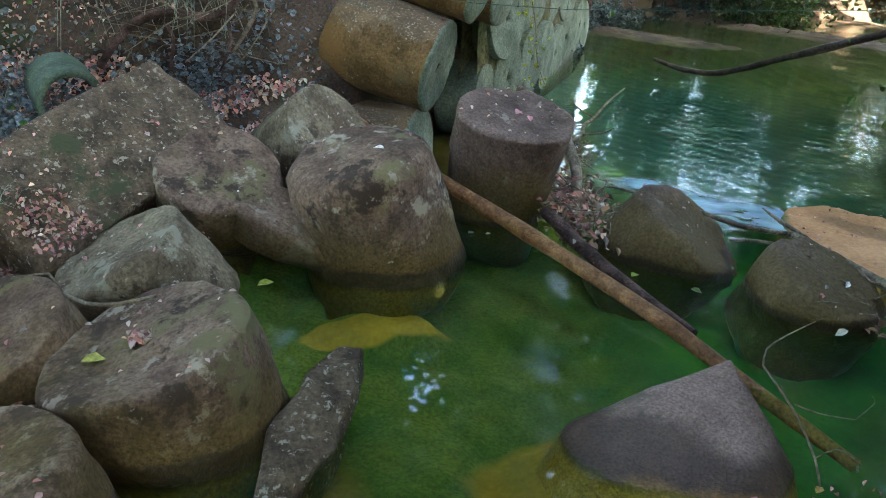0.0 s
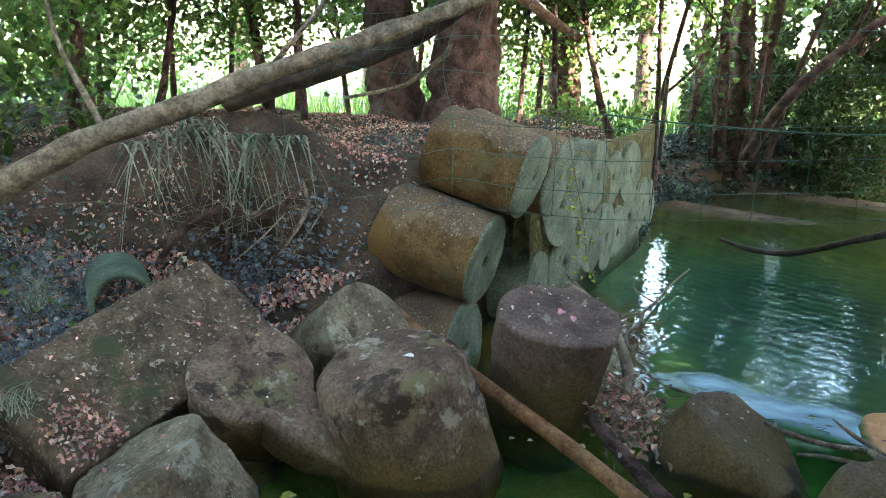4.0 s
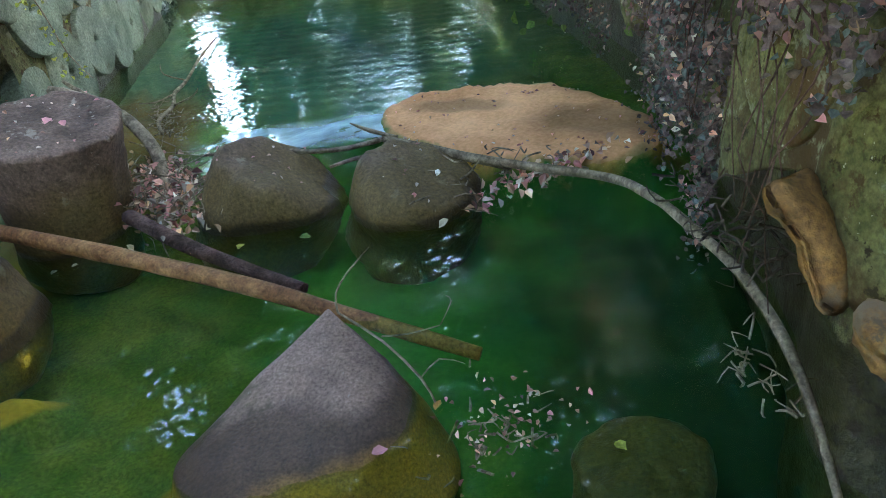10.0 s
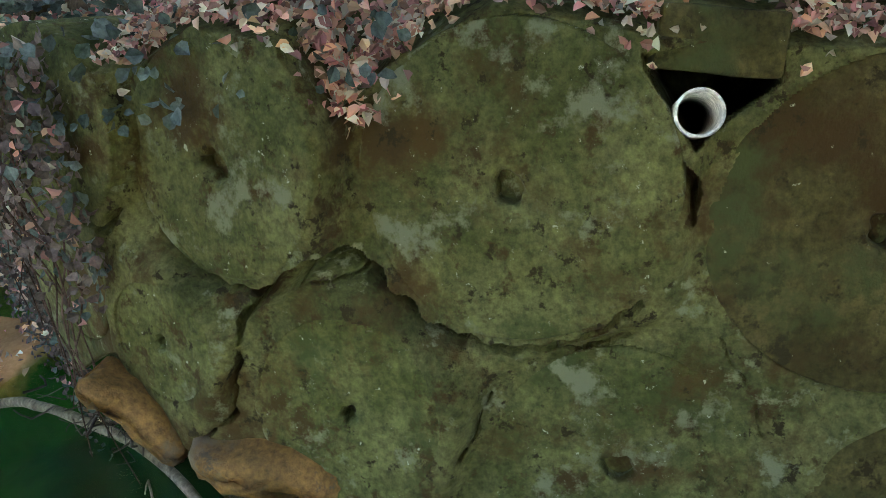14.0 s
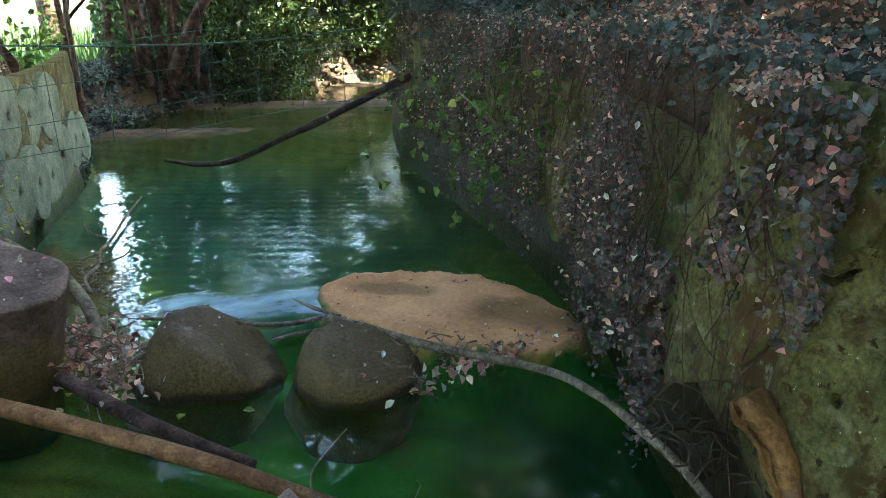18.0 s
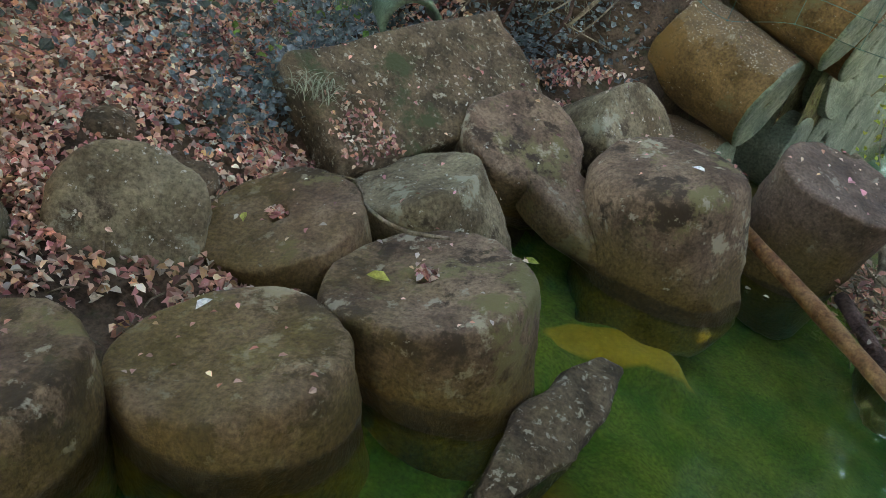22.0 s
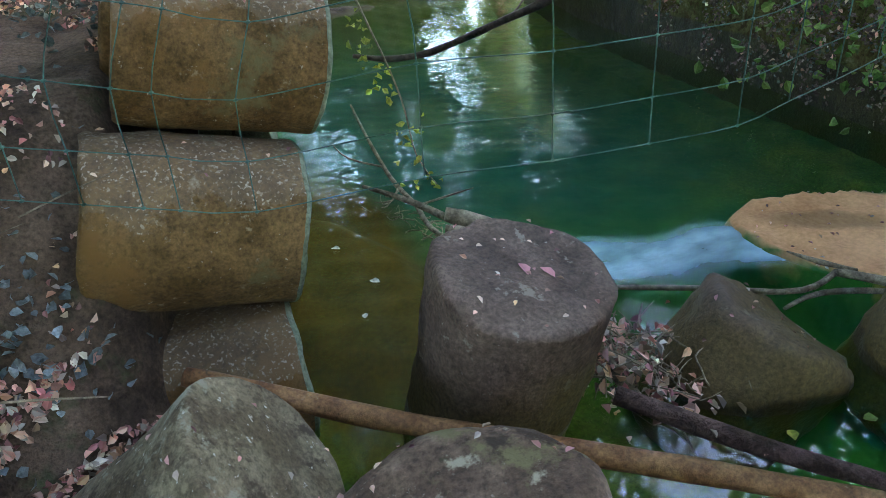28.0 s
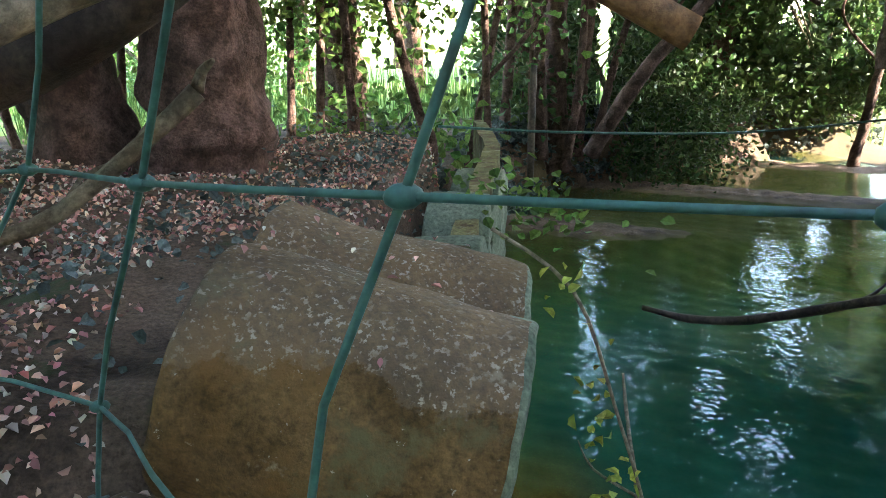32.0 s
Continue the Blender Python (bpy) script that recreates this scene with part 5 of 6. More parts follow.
for x, y, s, m, lab in (
    (-0.998, 2.135, 0.085, M_YELLOW, "yellow leaf lying on a drum"), (-1.376, 1.775, 0.055, M_PVC, "pale leaf lying on a drum"), (-1.58, 2.3, 0.05, M_YELLOW, "small pale leaf on a low drum"),
    (0.56, 4.1, 0.06, M_LITTER, "curled red leaf on the flat-topped drum"), (0.62, 4.05, 0.05, M_LITTER, "curled red leaf on the flat-topped drum"), (-0.16, 3.37, 0.05, M_PVC, "pale leaf on the biggest drum"), (2.0, 3.1, 0.05, M_PVC, "pale leaf on a wet drum"),
    (-0.88, 2.2, 0.07, M_LITTER, "red leaf in a drum's hole"), (-0.84, 2.19, 0.06, M_LITTER, "red leaf in a drum's hole"), (-1.485, 2.36, 0.06, M_LITTER, "red leaf in a drum's hole"), (1.3, 1.89, 0.06, M_CLAY, "tan leaf at the boulder's foot"),
):
    p, nn = on_top(x, y)
    lone_leaf(p, nn, s, m, lab)
for x, y, s, m in ((1.1, 3.365, 0.075, M_YELLOW), (1.36, 3.22, 0.05, M_GREEN), (-0.648, 3.16, 0.07, M_YELLOW), (0.33, 3.81, 0.05, M_PVC), (0.42, 3.8, 0.04, M_PVC), (1.62, 1.42, 0.045, M_YELLOW), (0.72, 2.1, 0.06, M_LITTER), (1.07, 1.83, 0.05, M_LITTER), (0.7, 5.2, 0.05, M_PVC), (0.5, 5.0, 0.05, M_PVC), (0.75, 5.6, 0.04, M_PVC)):
    lone_leaf((x, y, 0.008), (0, 0, 1), s, m, "leaf floating on the green water", 0.75)


for hx, hy, hz in ((-0.86, 2.18, 0.315), (-1.48, 2.35, 0.205)):
    q = np.array([(hx, hy, hz + 0.004)]) + rng.normal(size=(34, 3)) * np.array([(0.02, 0.02, 0.003)])
    tagged(leaves("hole_leaves", q, 0.032, M_LITTER, np.tile((-0.3, -0.2, 1.0), (34, 1)), spread=0.5, rng=rng), "red dry leaves filling a drum's centre hole", "leaves", kind="stuff")

bm = bmesh.new()
for _ in range(120):
    x, y = rng.uniform(-3.0, -1.2), rng.uniform(1.4, 4.2)
    z = float(ground_z(x, y)) + 0.03
    a, ln = rng.uniform(0, math.tau), rng.uniform(0.06, 0.28)
    d = Vector((math.cos(a) * ln, math.sin(a) * ln, rng.normal() * 0.02))
    tube_bm([Vector((x, y, z)), Vector((x, y, z)) + d * 0.5 + Vector((rng.normal() * 0.01, rng.normal() * 0.01, 0.01)), Vector((x, y, z)) + d], [0.004, 0.0035, 0.002], 5, bm=bm)
tagged(part("fallen_twigs", bm, M_TWIG), "thin dry twigs lying in the leaf litter", "twigs", kind="stuff")
for k, (x, y, r) in enumerate(((-1.94, 2.55, 0.09), (-2.34, 2.5, 0.1))):
    drum("small_stone", (x, y, float(ground_z(x, y)) + r * 0.7), (0.1, -0.1, 1), r, r * 1.6, M_SLAB, "small dark mossy stone among the leaves", "stone", "small stones", seed=81 + k, bevel=r * 0.5, amp=0.02, seg=24)
branch("arching_root", [([(-1.82, 4.6, 0.62), (-1.68, 4.66, 0.82), (-1.48, 4.7, 0.93), (-1.25, 4.7, 0.92), (-1.1, 4.7, 0.95), (-0.98, 4.74, 1.1)], [0.022, 0.026, 0.026, 0.024, 0.024, 0.02]), ([(-1.48, 4.7, 0.93), (-1.4, 4.66, 0.8), (-1.42, 4.6, 0.62)], [0.014, 0.012, 0.008]), ([(-1.1, 4.7, 0.95), (-1.06, 4.62, 0.8), (-1.12, 4.56, 0.64)], [0.012, 0.01, 0.006])], M_BARK, "thick brown root arching over a dark hollow in the bank", "root", 10)
branch("bare_root", [([(-0.98, 4.8, 1.12), (-0.93, 4.75, 0.98), (-0.98, 4.68, 0.86), (-1.05, 4.6, 0.74)], [0.012, 0.015, 0.013, 0.008]), ([(-0.95, 4.74, 0.95), (-1.1, 4.7, 1.0), (-1.2, 4.72, 1.06)], [0.008, 0.006, 0.004])], M_TWIG, "pale bare root stump over a dark hollow", "root")
# ---- ivy, grass, ferns ----
def patch(count, c, r, lo=0.0, hi=0.12):
    a = rng.normal(size=(count, 2)) * np.array(r) + np.array(c)
    z = ground_z(a[:, 0], a[:, 1])
    a, z = a[z > 0.08], z[z > 0.08]
    return np.stack([a[:, 0], a[:, 1], z + rng.uniform(lo, hi, len(z))], 1)


def ivy(name, pts, size, label, material=None, up=(0, 0, 1)):
    return tagged(leaves(name, pts, size, material or M_IVY, np.tile(up, (len(pts), 1)).astype(float), spread=0.8, aspect=0.85, curl=0.15, rng=rng), label, "ivy", kind="stuff")


ivy("ivy_patch", np.concatenate([patch(700, (-2.1, 4.1), (0.3, 0.3), 0.02, 0.3), patch(500, (-1.45, 4.6), (0.26, 0.2), 0.02, 0.2), patch(350, (-1.25, 4.74), (0.12, 0.07), 0.05, 0.4), patch(220, (-0.85, 4.85), (0.16, 0.12), 0.0, 0.1), patch(450, (-2.5, 3.3), (0.25, 0.3), 0.0, 0.2), patch(420, (-2.0, 3.0), (0.1, 0.22), 0.0, 0.22)]), 0.036, "blue-green ivy trailing over the bank", M_BLUEIVY)
ivy("ivy_patch", np.concatenate([patch(900, (-3.1, 4.3), (0.4, 0.7), 0.05, 0.5), patch(500, (-3.4, 2.9), (0.35, 0.5), 0.02, 0.4)]), 0.055, "dark ivy and low weeds up the bank")
ivy("bank_weeds", np.concatenate([patch(520, (-2.27, 4.0), (0.22, 0.3), 0.0, 0.35), patch(420, (-2.02, 3.45), (0.12, 0.2), 0.0, 0.25), patch(420, (-2.5, 4.35), (0.25, 0.2), 0.0, 0.4), patch(260, (-1.95, 3.9), (0.1, 0.2), 0.0, 0.3)]), 0.032, "blue-grey ivy sprigs standing beside the slab", M_BLUEIVY)
ivy("bank_weeds", np.concatenate([patch(110, (-2.35, 3.9), (0.25, 0.3), 0.1, 0.4), patch(60, (-2.75, 4.2), (0.2, 0.2), 0.1, 0.4)]), 0.04, "green weeds among the ivy on the bank", M_GREEN)
NI = 24000
ys = 1.02 + 6.5 * rng.uniform(0, 1, NI) ** 1.6
zs = rng.uniform(0.2, 1.0, NI) ** 0.6 * 1.55
xs = wall_x(ys, zs) + 0.01 - np.abs(rng.normal(size=NI)) * 0.06
k = np.array([noise.noise(Vector((a * 1.9, b * 1.2, 3))) + 0.5 * noise.noise(Vector((a * 7, b * 3, 8))) > -0.05 for a, b in zip(ys, zs)]) & ((ys > 1.4) | (rng.uniform(size=NI) < 0.3)) & ((ys > 1.8) | (zs > 1.0))
wi_ = np.stack([xs, ys, zs], 1)[k]
ys = 1.75 + 5.0 * rng.uniform(0, 1, 7000) ** 1.4
zs = 0.12 + 0.75 * rng.uniform(0, 1, 7000) ** 0.7
k = np.array([noise.noise(Vector((a * 2.6, b * 1.2, 5))) + 0.5 * noise.noise(Vector((a * 7, b * 3, 2))) > -0.02 for a, b in zip(ys, zs)])
wi_ = np.concatenate([wi_, np.stack([wall_x(ys, zs) + 0.04 - np.abs(rng.normal(size=7000)) * 0.05, ys, zs], 1)[k]])
pick = rng.uniform(size=len(wi_))
ivy("wall_ivy", wi_[pick < 0.7], 0.025, "dusty ivy hanging over the drum wall", M_DUSTY, up=(-1, 0.2, 0.4))
ivy("wall_ivy", wi_[(pick >= 0.7) & (pick < 0.93)], 0.025, "grey-green ivy hanging over the drum wall", M_IVY, up=(-1, 0.2, 0.4))
tagged(leaves("vine_litter", wi_[pick >= 0.93] - np.array((0.02, 0, 0)), 0.03, M_LITTER, np.tile((-1, 0.2, 0.5), ((pick >= 0.93).sum(), 1)), spread=0.7, rng=rng), "dry mauve leaves caught in the hanging ivy", "leaf litter", kind="stuff")
ys = rng.uniform(0.85, 8.5, 2600)
zz = 1.5 + rng.normal(size=2600) * 0.1
ivy("wall_ivy", np.stack([line_x(WALL, ys) + 0.2 + np.abs(rng.normal(size=2600)) * 0.35, ys, zz + 0.05], 1), 0.04, "ivy along the top of the drum wall")
p1, n1 = drop_points(2600, 2.15, 4.0, 0.9, 6.0, on_ground)
k = p1[:, 2] > 0.5
tagged(leaves("vine_litter", p1[k], 0.035, M_LITTER, n1[k], spread=0.9, rng=rng), "dry leaves caught in the ivy", "leaf litter", kind="stuff")
ivy("bank_weeds", np.concatenate([patch(420, (-0.6, 6.6), (0.8, 0.6), 0.0, 0.1), patch(300, (0.3, 6.8), (0.45, 0.8), 0.0, 0.14), patch(600, (1.0, 8.2), (0.4, 0.7), 0.02, 0.2)]), 0.04, "low grey-green weeds on top of the bank", M_IVY)


def blades(name, c, count, length, lean, width, label, material=None, out=1.0, arc=(0, math.tau)):
    v, f = [], []
    for i in range(count):
        a, s = rng.uniform(*arc), rng.uniform(0.5, 1.2)
        b = np.array(c) + np.array([rng.normal() * 0.06, rng.normal() * 0.06, 0])
        d = np.array([math.cos(a), math.sin(a), 0])
        w = np.array([-d[1], d[0], 0]) * width
        base = len(v)
        for k in range(7):
            t = k / 6
            p = b + d * (out * length * lean * s * t * (0.4 + 0.6 * t)) + np.array([0, 0, length * s * (t - 1.05 * lean * t * t)])
            ww = w * (1 - t * 0.9)
            v += [p - ww, p + ww]
        for k in range(6):
            q = base + 2 * k
            f.append((q, q + 1, q + 3, q + 2))
    return tagged(from_arrays(name, np.array(v), np.array(f), material or M_GRASS), label, "grass", kind="stuff")


for n, (x, y, z) in enumerate(((-1.45, 4.92, 1.36), (-1.62, 4.9, 1.4), (-1.78, 4.86, 1.38), (-1.95, 4.8, 1.3), (-1.3, 4.95, 1.36), (-1.7, 5.0, 1.45), (-1.15, 4.98, 1.34))):
    blades("sedge_tuft", (x, y, z - 0.02), 17, 0.42 + 0.05 * math.sin(n * 2.3), 2.0 + 0.2 * math.cos(n * 1.7), 0.011, "drooping sedge tuft of long pale blades", out=0.42, arc=(math.pi * 0.95, math.pi * 2.05))
blades("dry_grass_tuft", (-1.74, 2.98, 0.42), 50, 0.22, 0.75, 0.003, "small dry grass tuft on the slab")
blades("dry_grass_tuft", (-1.9, 3.5, 0.7), 60, 0.4, 0.7, 0.003, "dry grass tuft on the bank")
for x, y in ((-2.1, 3.75), (-1.95, 3.6), (-2.3, 3.6), (-2.2, 4.1)):
    blades("dry_stems", (x, y, float(ground_z(x, y))), 16, 0.34, 0.5, 0.003, "thin dry stems standing in the ivy", M_TWIG)
for x, y in ((-3.2, 5.2), (-3.6, 5.8), (-2.9, 6.0)):
    blades("fern", (x, y, float(ground_z(x, y))), 40, 0.7, 0.7, 0.02, "green fern clump on the bank", M_GREEN)
mx, my = rng.uniform(-9, 12, 2600), rng.uniform(14.2, 18, 2600)
v, f = [], []
for x, y in zip(mx, my):
    z = float(ground_z(x, y))
    h, a, b = rng.uniform(0.3, 0.9), rng.uniform(-0.2, 0.2), len(v)
    v += [(x - 0.012, y, z), (x + 0.012, y, z), (x + a, y + a, z + h)]
    f.append((b, b + 1, b + 2))
tagged(from_arrays("meadow_grass", v, f, M_GREEN), "tall sunlit meadow grass beyond the trees", "grass", kind="stuff")

xs = rng.uniform(1.6, 11.0, 16000)
ys = np.interp(xs, [1.97, 2.4, 3.7, 7.2, 16.0], [9.0, 10.6, 12.2, 13.4, 15.6]) + rng.uniform(0.05, 1.3, 16000)
ivy("far_bank_cover", np.stack([xs, ys, ground_z(xs, ys) + rng.uniform(0, 0.3, 16000)], 1), 0.075, "low dark cover on the far bank", M_IVY)
# a vine with yellow-green leaves hanging over the log ends
vine = tagged(tube("hanging_vine", [(0.5, 5.3, 1.55), (0.62, 5.1, 1.45), (0.68, 4.98, 1.2), (0.74, 4.92, 0.95), (0.78, 4.9, 0.7), (0.85, 4.85, 0.55)], [0.005, 0.005, 0.004, 0.004, 0.003, 0.002], M_TWIG, seg=6), "bramble vine with yellow-green leaves over the log ends", "vine")
vp = np.array([(0.62 + 0.25 * t, 5.1 - 0.25 * t, 1.5 - 0.95 * t) for t in rng.uniform(0, 1, 70)]) + rng.normal(size=(70, 3)) * 0.035
leaves("vine_leaves", vp - np.array((0.05, 0, 0)), 0.03, M_YELLOW, parent=vine, aspect=0.7, rng=rng)
vp = np.array([(0.7, 5.6, 1.55)]) + rng.normal(size=(120, 3)) * np.array([(0.07, 0.2, 0.04)])
ivy("bramble", vp, 0.032, "green bramble leaves on top of the logs", M_GREEN)

ny_ = np.concatenate([rng.normal(0.46, 0.05, 420), rng.uniform(-1.0, 1.4, 2600)])
nz_ = np.concatenate([rng.uniform(1.26, 1.5, 420), rng.uniform(1.36, 1.5, 2600)])
nx_ = wall_x(ny_, nz_) + np.concatenate([rng.uniform(0.0, 0.07, 420), rng.uniform(0.12, 0.5, 2600)])
tagged(leaves("wall_litter", np.stack([nx_, ny_, nz_], 1), 0.028, M_LITTER, np.tile((-0.7, 0, 0.8), (3020, 1)), spread=0.6, rng=rng), "red leaves caught along the top of the wall", "leaf litter", kind="stuff")
iv = np.stack([rng.uniform(1.9, 2.1, 110), rng.uniform(0.3, 1.3, 110), rng.uniform(1.35, 1.56, 110)], 1)
iv[:, 0] = wall_x(iv[:, 1], iv[:, 2]) - rng.uniform(0.0, 0.05, 110)
ivy("wall_ivy", iv, 0.03, "ivy sprigs hanging over the drum ends", M_IVY, up=(-1, 0, 0.4))
bm = bmesh.new()
for _ in range(60):
    y = rng.uniform(1.05, 4.5)
    pts, z = [], 1.5
    for k in range(5):
        pts.append(Vector((float(wall_x(y, z)) - 0.02 - 0.01 * k, y + 0.06 * rng.normal(), z)))
        z -= rng.uniform(0.12, 0.3)
    tube_bm(pts, [0.003, 0.003, 0.0025, 0.002, 0.0015], 5, bm=bm)
tagged(part("ivy_stems", bm, M_BARK), "thin brown ivy stems hanging down the drum wall", "ivy", kind="stuff")
# ---- fence across the creek ----
fence = new("wire_fence")
tagged(fence, "green plastic-coated wire mesh fence sagging across the creek", "fence")
STAYS = [(-0.49, -0.43, -0.37, -0.28), (-0.42, -0.365, -0.3, -0.21), (-0.27, -0.22, -0.18, -0.13), (-0.02, -0.03, -0.082, -0.046), (0.236, 0.232, 0.21, 0.065)]
STAYS = [tuple(v - 0.11 * k for v in STAYS[0]) for k in (5, 4, 3, 2, 1)] + STAYS + [tuple(v + 0.2 * k for v in STAYS[-1]) for k in range(1, 15)]
ROWS = [(1.24, (1.3, 1.12, 1.08, 1.2, 1.2, 1.38)), (1.36, (1.42, 1.26, 1.21, 1.32, 1.31, 1.5)), (1.49, (1.6, 1.41, 1.36, 1.46, 1.45, 1.62)), (1.63, (1.75, 1.6, 1.54, 1.61, 1.58, 1.75)), (1.8, (1.86, 1.79, 1.785, 1.822, 1.8, 1.92)), (1.968, (1.92, 1.9, 1.93, 1.968, 1.97, 2.08)), (2.13, (2.1, 2.08, 2.1, 2.13, 2.13, 2.25))]


def fence_at(x, z):
    s = noise.noise(Vector((x * 1.4, z * 2.0, 5)))
    y = 3.83 - 0.6 * x + 0.2 * max(0.0, min(1.0, (-0.08 - x) / 0.12)) if x < 0.6 else 3.47 - 0.08 * (x - 0.6)
    return Vector((x, y + 0.012 * s, z + 0.004 * s))


def crossing(stay, row):
    x = float(np.interp(row[0], (1.49, 1.63, 1.8, 1.968, 2.13), (*stay, stay[3] + 0.05)))
    return fence_at(x, float(np.interp(x, (-1.1, -0.42, -0.22, -0.06, 0.25, 3.4), row[1])))


for row in ROWS:
    tube("horizontal_wire", [crossing(s, row) for s in STAYS], [0.0016] * len(STAYS), M_WIRE, fence, 6)
for s in STAYS:
    tube("vertical_wire", [crossing(s, row) for row in ROWS], [0.0017] * len(ROWS), M_WIRE, fence, 6)
for s in STAYS[:12]:
    for row in ROWS:
        bm = bmesh.new()
        bmesh.ops.create_icosphere(bm, subdivisions=2, radius=0.0042)
        for vv in bm.verts:
            vv.co.x *= 1.5
        kn = part("wire_knot", bm, M_WIRE, fence)
        kn.location = crossing(s, row)
wire2 = tagged(tube("far_wire", [(1.3, 8.6, 1.36), (2.2, 8.45, 1.3), (3.6, 8.4, 1.25), (5.4, 8.5, 1.3)], [0.01] * 4, M_WIRE, seg=6), "thick green rope strung across the creek", "rope")
post = tagged(tube("fence_post", [(1.95, 8.55, 0.9), (1.95, 8.55, 1.4), (1.96, 8.56, 1.75)], [0.025, 0.025, 0.022], M_DARKW, seg=8), "thin dark wooden fence post on the bank", "post")

# ---- trees ----


def crown_points(c, r, count, clumps):
    """Leaf places in clumps inside a flattened ball."""
    cc = rng.normal(size=(clumps, 3))
    cc /= np.linalg.norm(cc, axis=1)[:, None]
    cc *= rng.uniform(0.35, 1.0, (clumps, 1)) ** 0.5
    cc = np.array(c) + cc * np.array(r)
    k = rng.integers(0, clumps, count)
    return cc[k] + rng.normal(size=(len(k), 3)) * np.array([0.38, 0.38, 0.2])


def tree(base, top, r0, label, crown=None, material=None, limbs=(), seed=1, leaf=0.25, seg=24):
    e = new("tree")
    e.location = base
    b, t = Vector(base), Vector(top)
    d = t - b
    tube("trunk", [(0, 0, -0.3), (0, 0, 0.15), d * 0.12, d * 0.4, d * 0.7, d], [r0 * 1.5, r0 * 1.22, r0, r0 * 0.92, r0 * 0.75, r0 * 0.5], M_BARK, e, seg, 0.3, seed)
    for k, (pp, rr) in enumerate(limbs):
        tube("limb", [Vector(p) - b for p in pp], rr, M_BARK, e, 8, 0.2, seed + k)
    if crown:
        c, r, count, clumps = crown
        cp = crown_points(c, r, int(count * (1.5 if count > 8000 else 1.0)), clumps)
        cp = gap_between(cp)
        leaves("crown", cp - np.array(base), leaf, material or M_DARKLEAF, parent=e, aspect=0.7, rng=rng)
    return tagged(e, label, "tree")


tree((-0.18, 8.6, 1.15), (-0.05, 8.8, 9.0), 0.32, "thick reddish-brown tree trunk on the bank", ((0, 9.4, 7.2), (4.4, 3.6, 1.8), 7900, 110), seed=61, seg=32)
tree((-0.92, 8.8, 1.15), (-1.6, 9.2, 9.0), 0.25, "thick dark tree trunk beside its twin", ((-4, 8.0, 7.2), (3.8, 4.0, 1.6), 13000, 140), seed=62, seg=32)
# out-of-view canopy trees, crowns made dense to keep the creek in shade
tree((-5.0, 3.5, 1.1), (-4.8, 3.2, 8.0), 0.28, "dark bank tree arching over the creek", ((-2.8, 3.4, 6.2), (3.6, 4.0, 1.2), 17000, 170), seed=63)
tree((5.2, 1.5, 1.9), (5.0, 1.8, 8.0), 0.26, "dark tree on the high bank", ((3.6, 1.0, 6.2), (3.4, 3.4, 1.2), 17000, 170), seed=64)
# added crown, out of view, keeping bright sky off water and wall
tree((5.6, 2.9, 1.9), (5.0, 2.8, 5.0), 0.1, "unseen hazel added over the drum wall to block sky", ((4.2, 2.8, 3.0), (0.9, 0.9, 0.5), 7000, 60), seed=78, leaf=0.1, seg=10)
# crown set low and off the trunk to shade the far bank
tree((6.6, 8.4, 1.9), (6.4, 8.0, 8.0), 0.27, "dark multi-stemmed tree on the far bank", ((7.6, 11.6, 4.6), (1.8, 2.0, 1.3), 5000, 60), seed=65, limbs=[([(6.6, 8.4, 2.2), (5.6, 8.0, 3.4), (4.2, 7.6, 4.2)], [0.09, 0.06, 0.03])])
# next three are unseen, added to keep direct sun off the creek
tree((5.6, 5.2, 1.9), (5.0, 5.0, 8.0), 0.24, "unseen leaning tree added to shade the creek from the sun", ((2.0, 5.0, 6.4), (3.4, 3.4, 1.1), 18000, 180), seed=70, limbs=[([(5.3, 5.1, 5.0), (3.6, 5.2, 6.0), (1.6, 5.4, 6.4)], [0.12, 0.09, 0.04])])
tree((9.5, 2.4, 2.2), (9.2, 2.2, 9.0), 0.28, "unseen tree added beyond the high bank to block sun", ((8.2, 2.0, 6.6), (3.6, 3.0, 1.6), 15000, 150), seed=71, leaf=0.24)
tree((10.5, -3.0, 2.2), (10.2, -3.0, 9.0), 0.28, "unseen tree added beyond the high bank to block sun", ((9.0, -2.6, 6.6), (3.4, 3.0, 1.6), 9000, 100), seed=72, leaf=0.24)
# more canopy out of view, behind and to the sides
tree((0.5, -3.5, 0.5), (0.6, -2.8, 8.0), 0.3, "dark tree rising behind the creek", ((0.3, -1.4, 6.6), (4.2, 3.4, 1.2), 16000, 160), seed=66)
tree((-4.5, -2.0, 1.0), (-4.2, -1.8, 8.0), 0.25, "dark tree on the bank", ((-4.4, -1.8, 6.6), (3.6, 3.4, 1.4), 13000, 140), seed=67)
tree((6.2, -4.4, 2.0), (6.0, -4.0, 8.0), 0.25, "dark tree on the high bank", ((5.2, -2.8, 6.6), (3.6, 3.4, 1.4), 13000, 140), seed=68)
tree((1.2, 11.9, 0.7), (1.0, 12.0, 8.0), 0.22, "ivy-covered tree at the bend of the creek", ((2.2, 12.0, 6.5), (3.0, 2.4, 2.0), 2600, 50), seed=69)
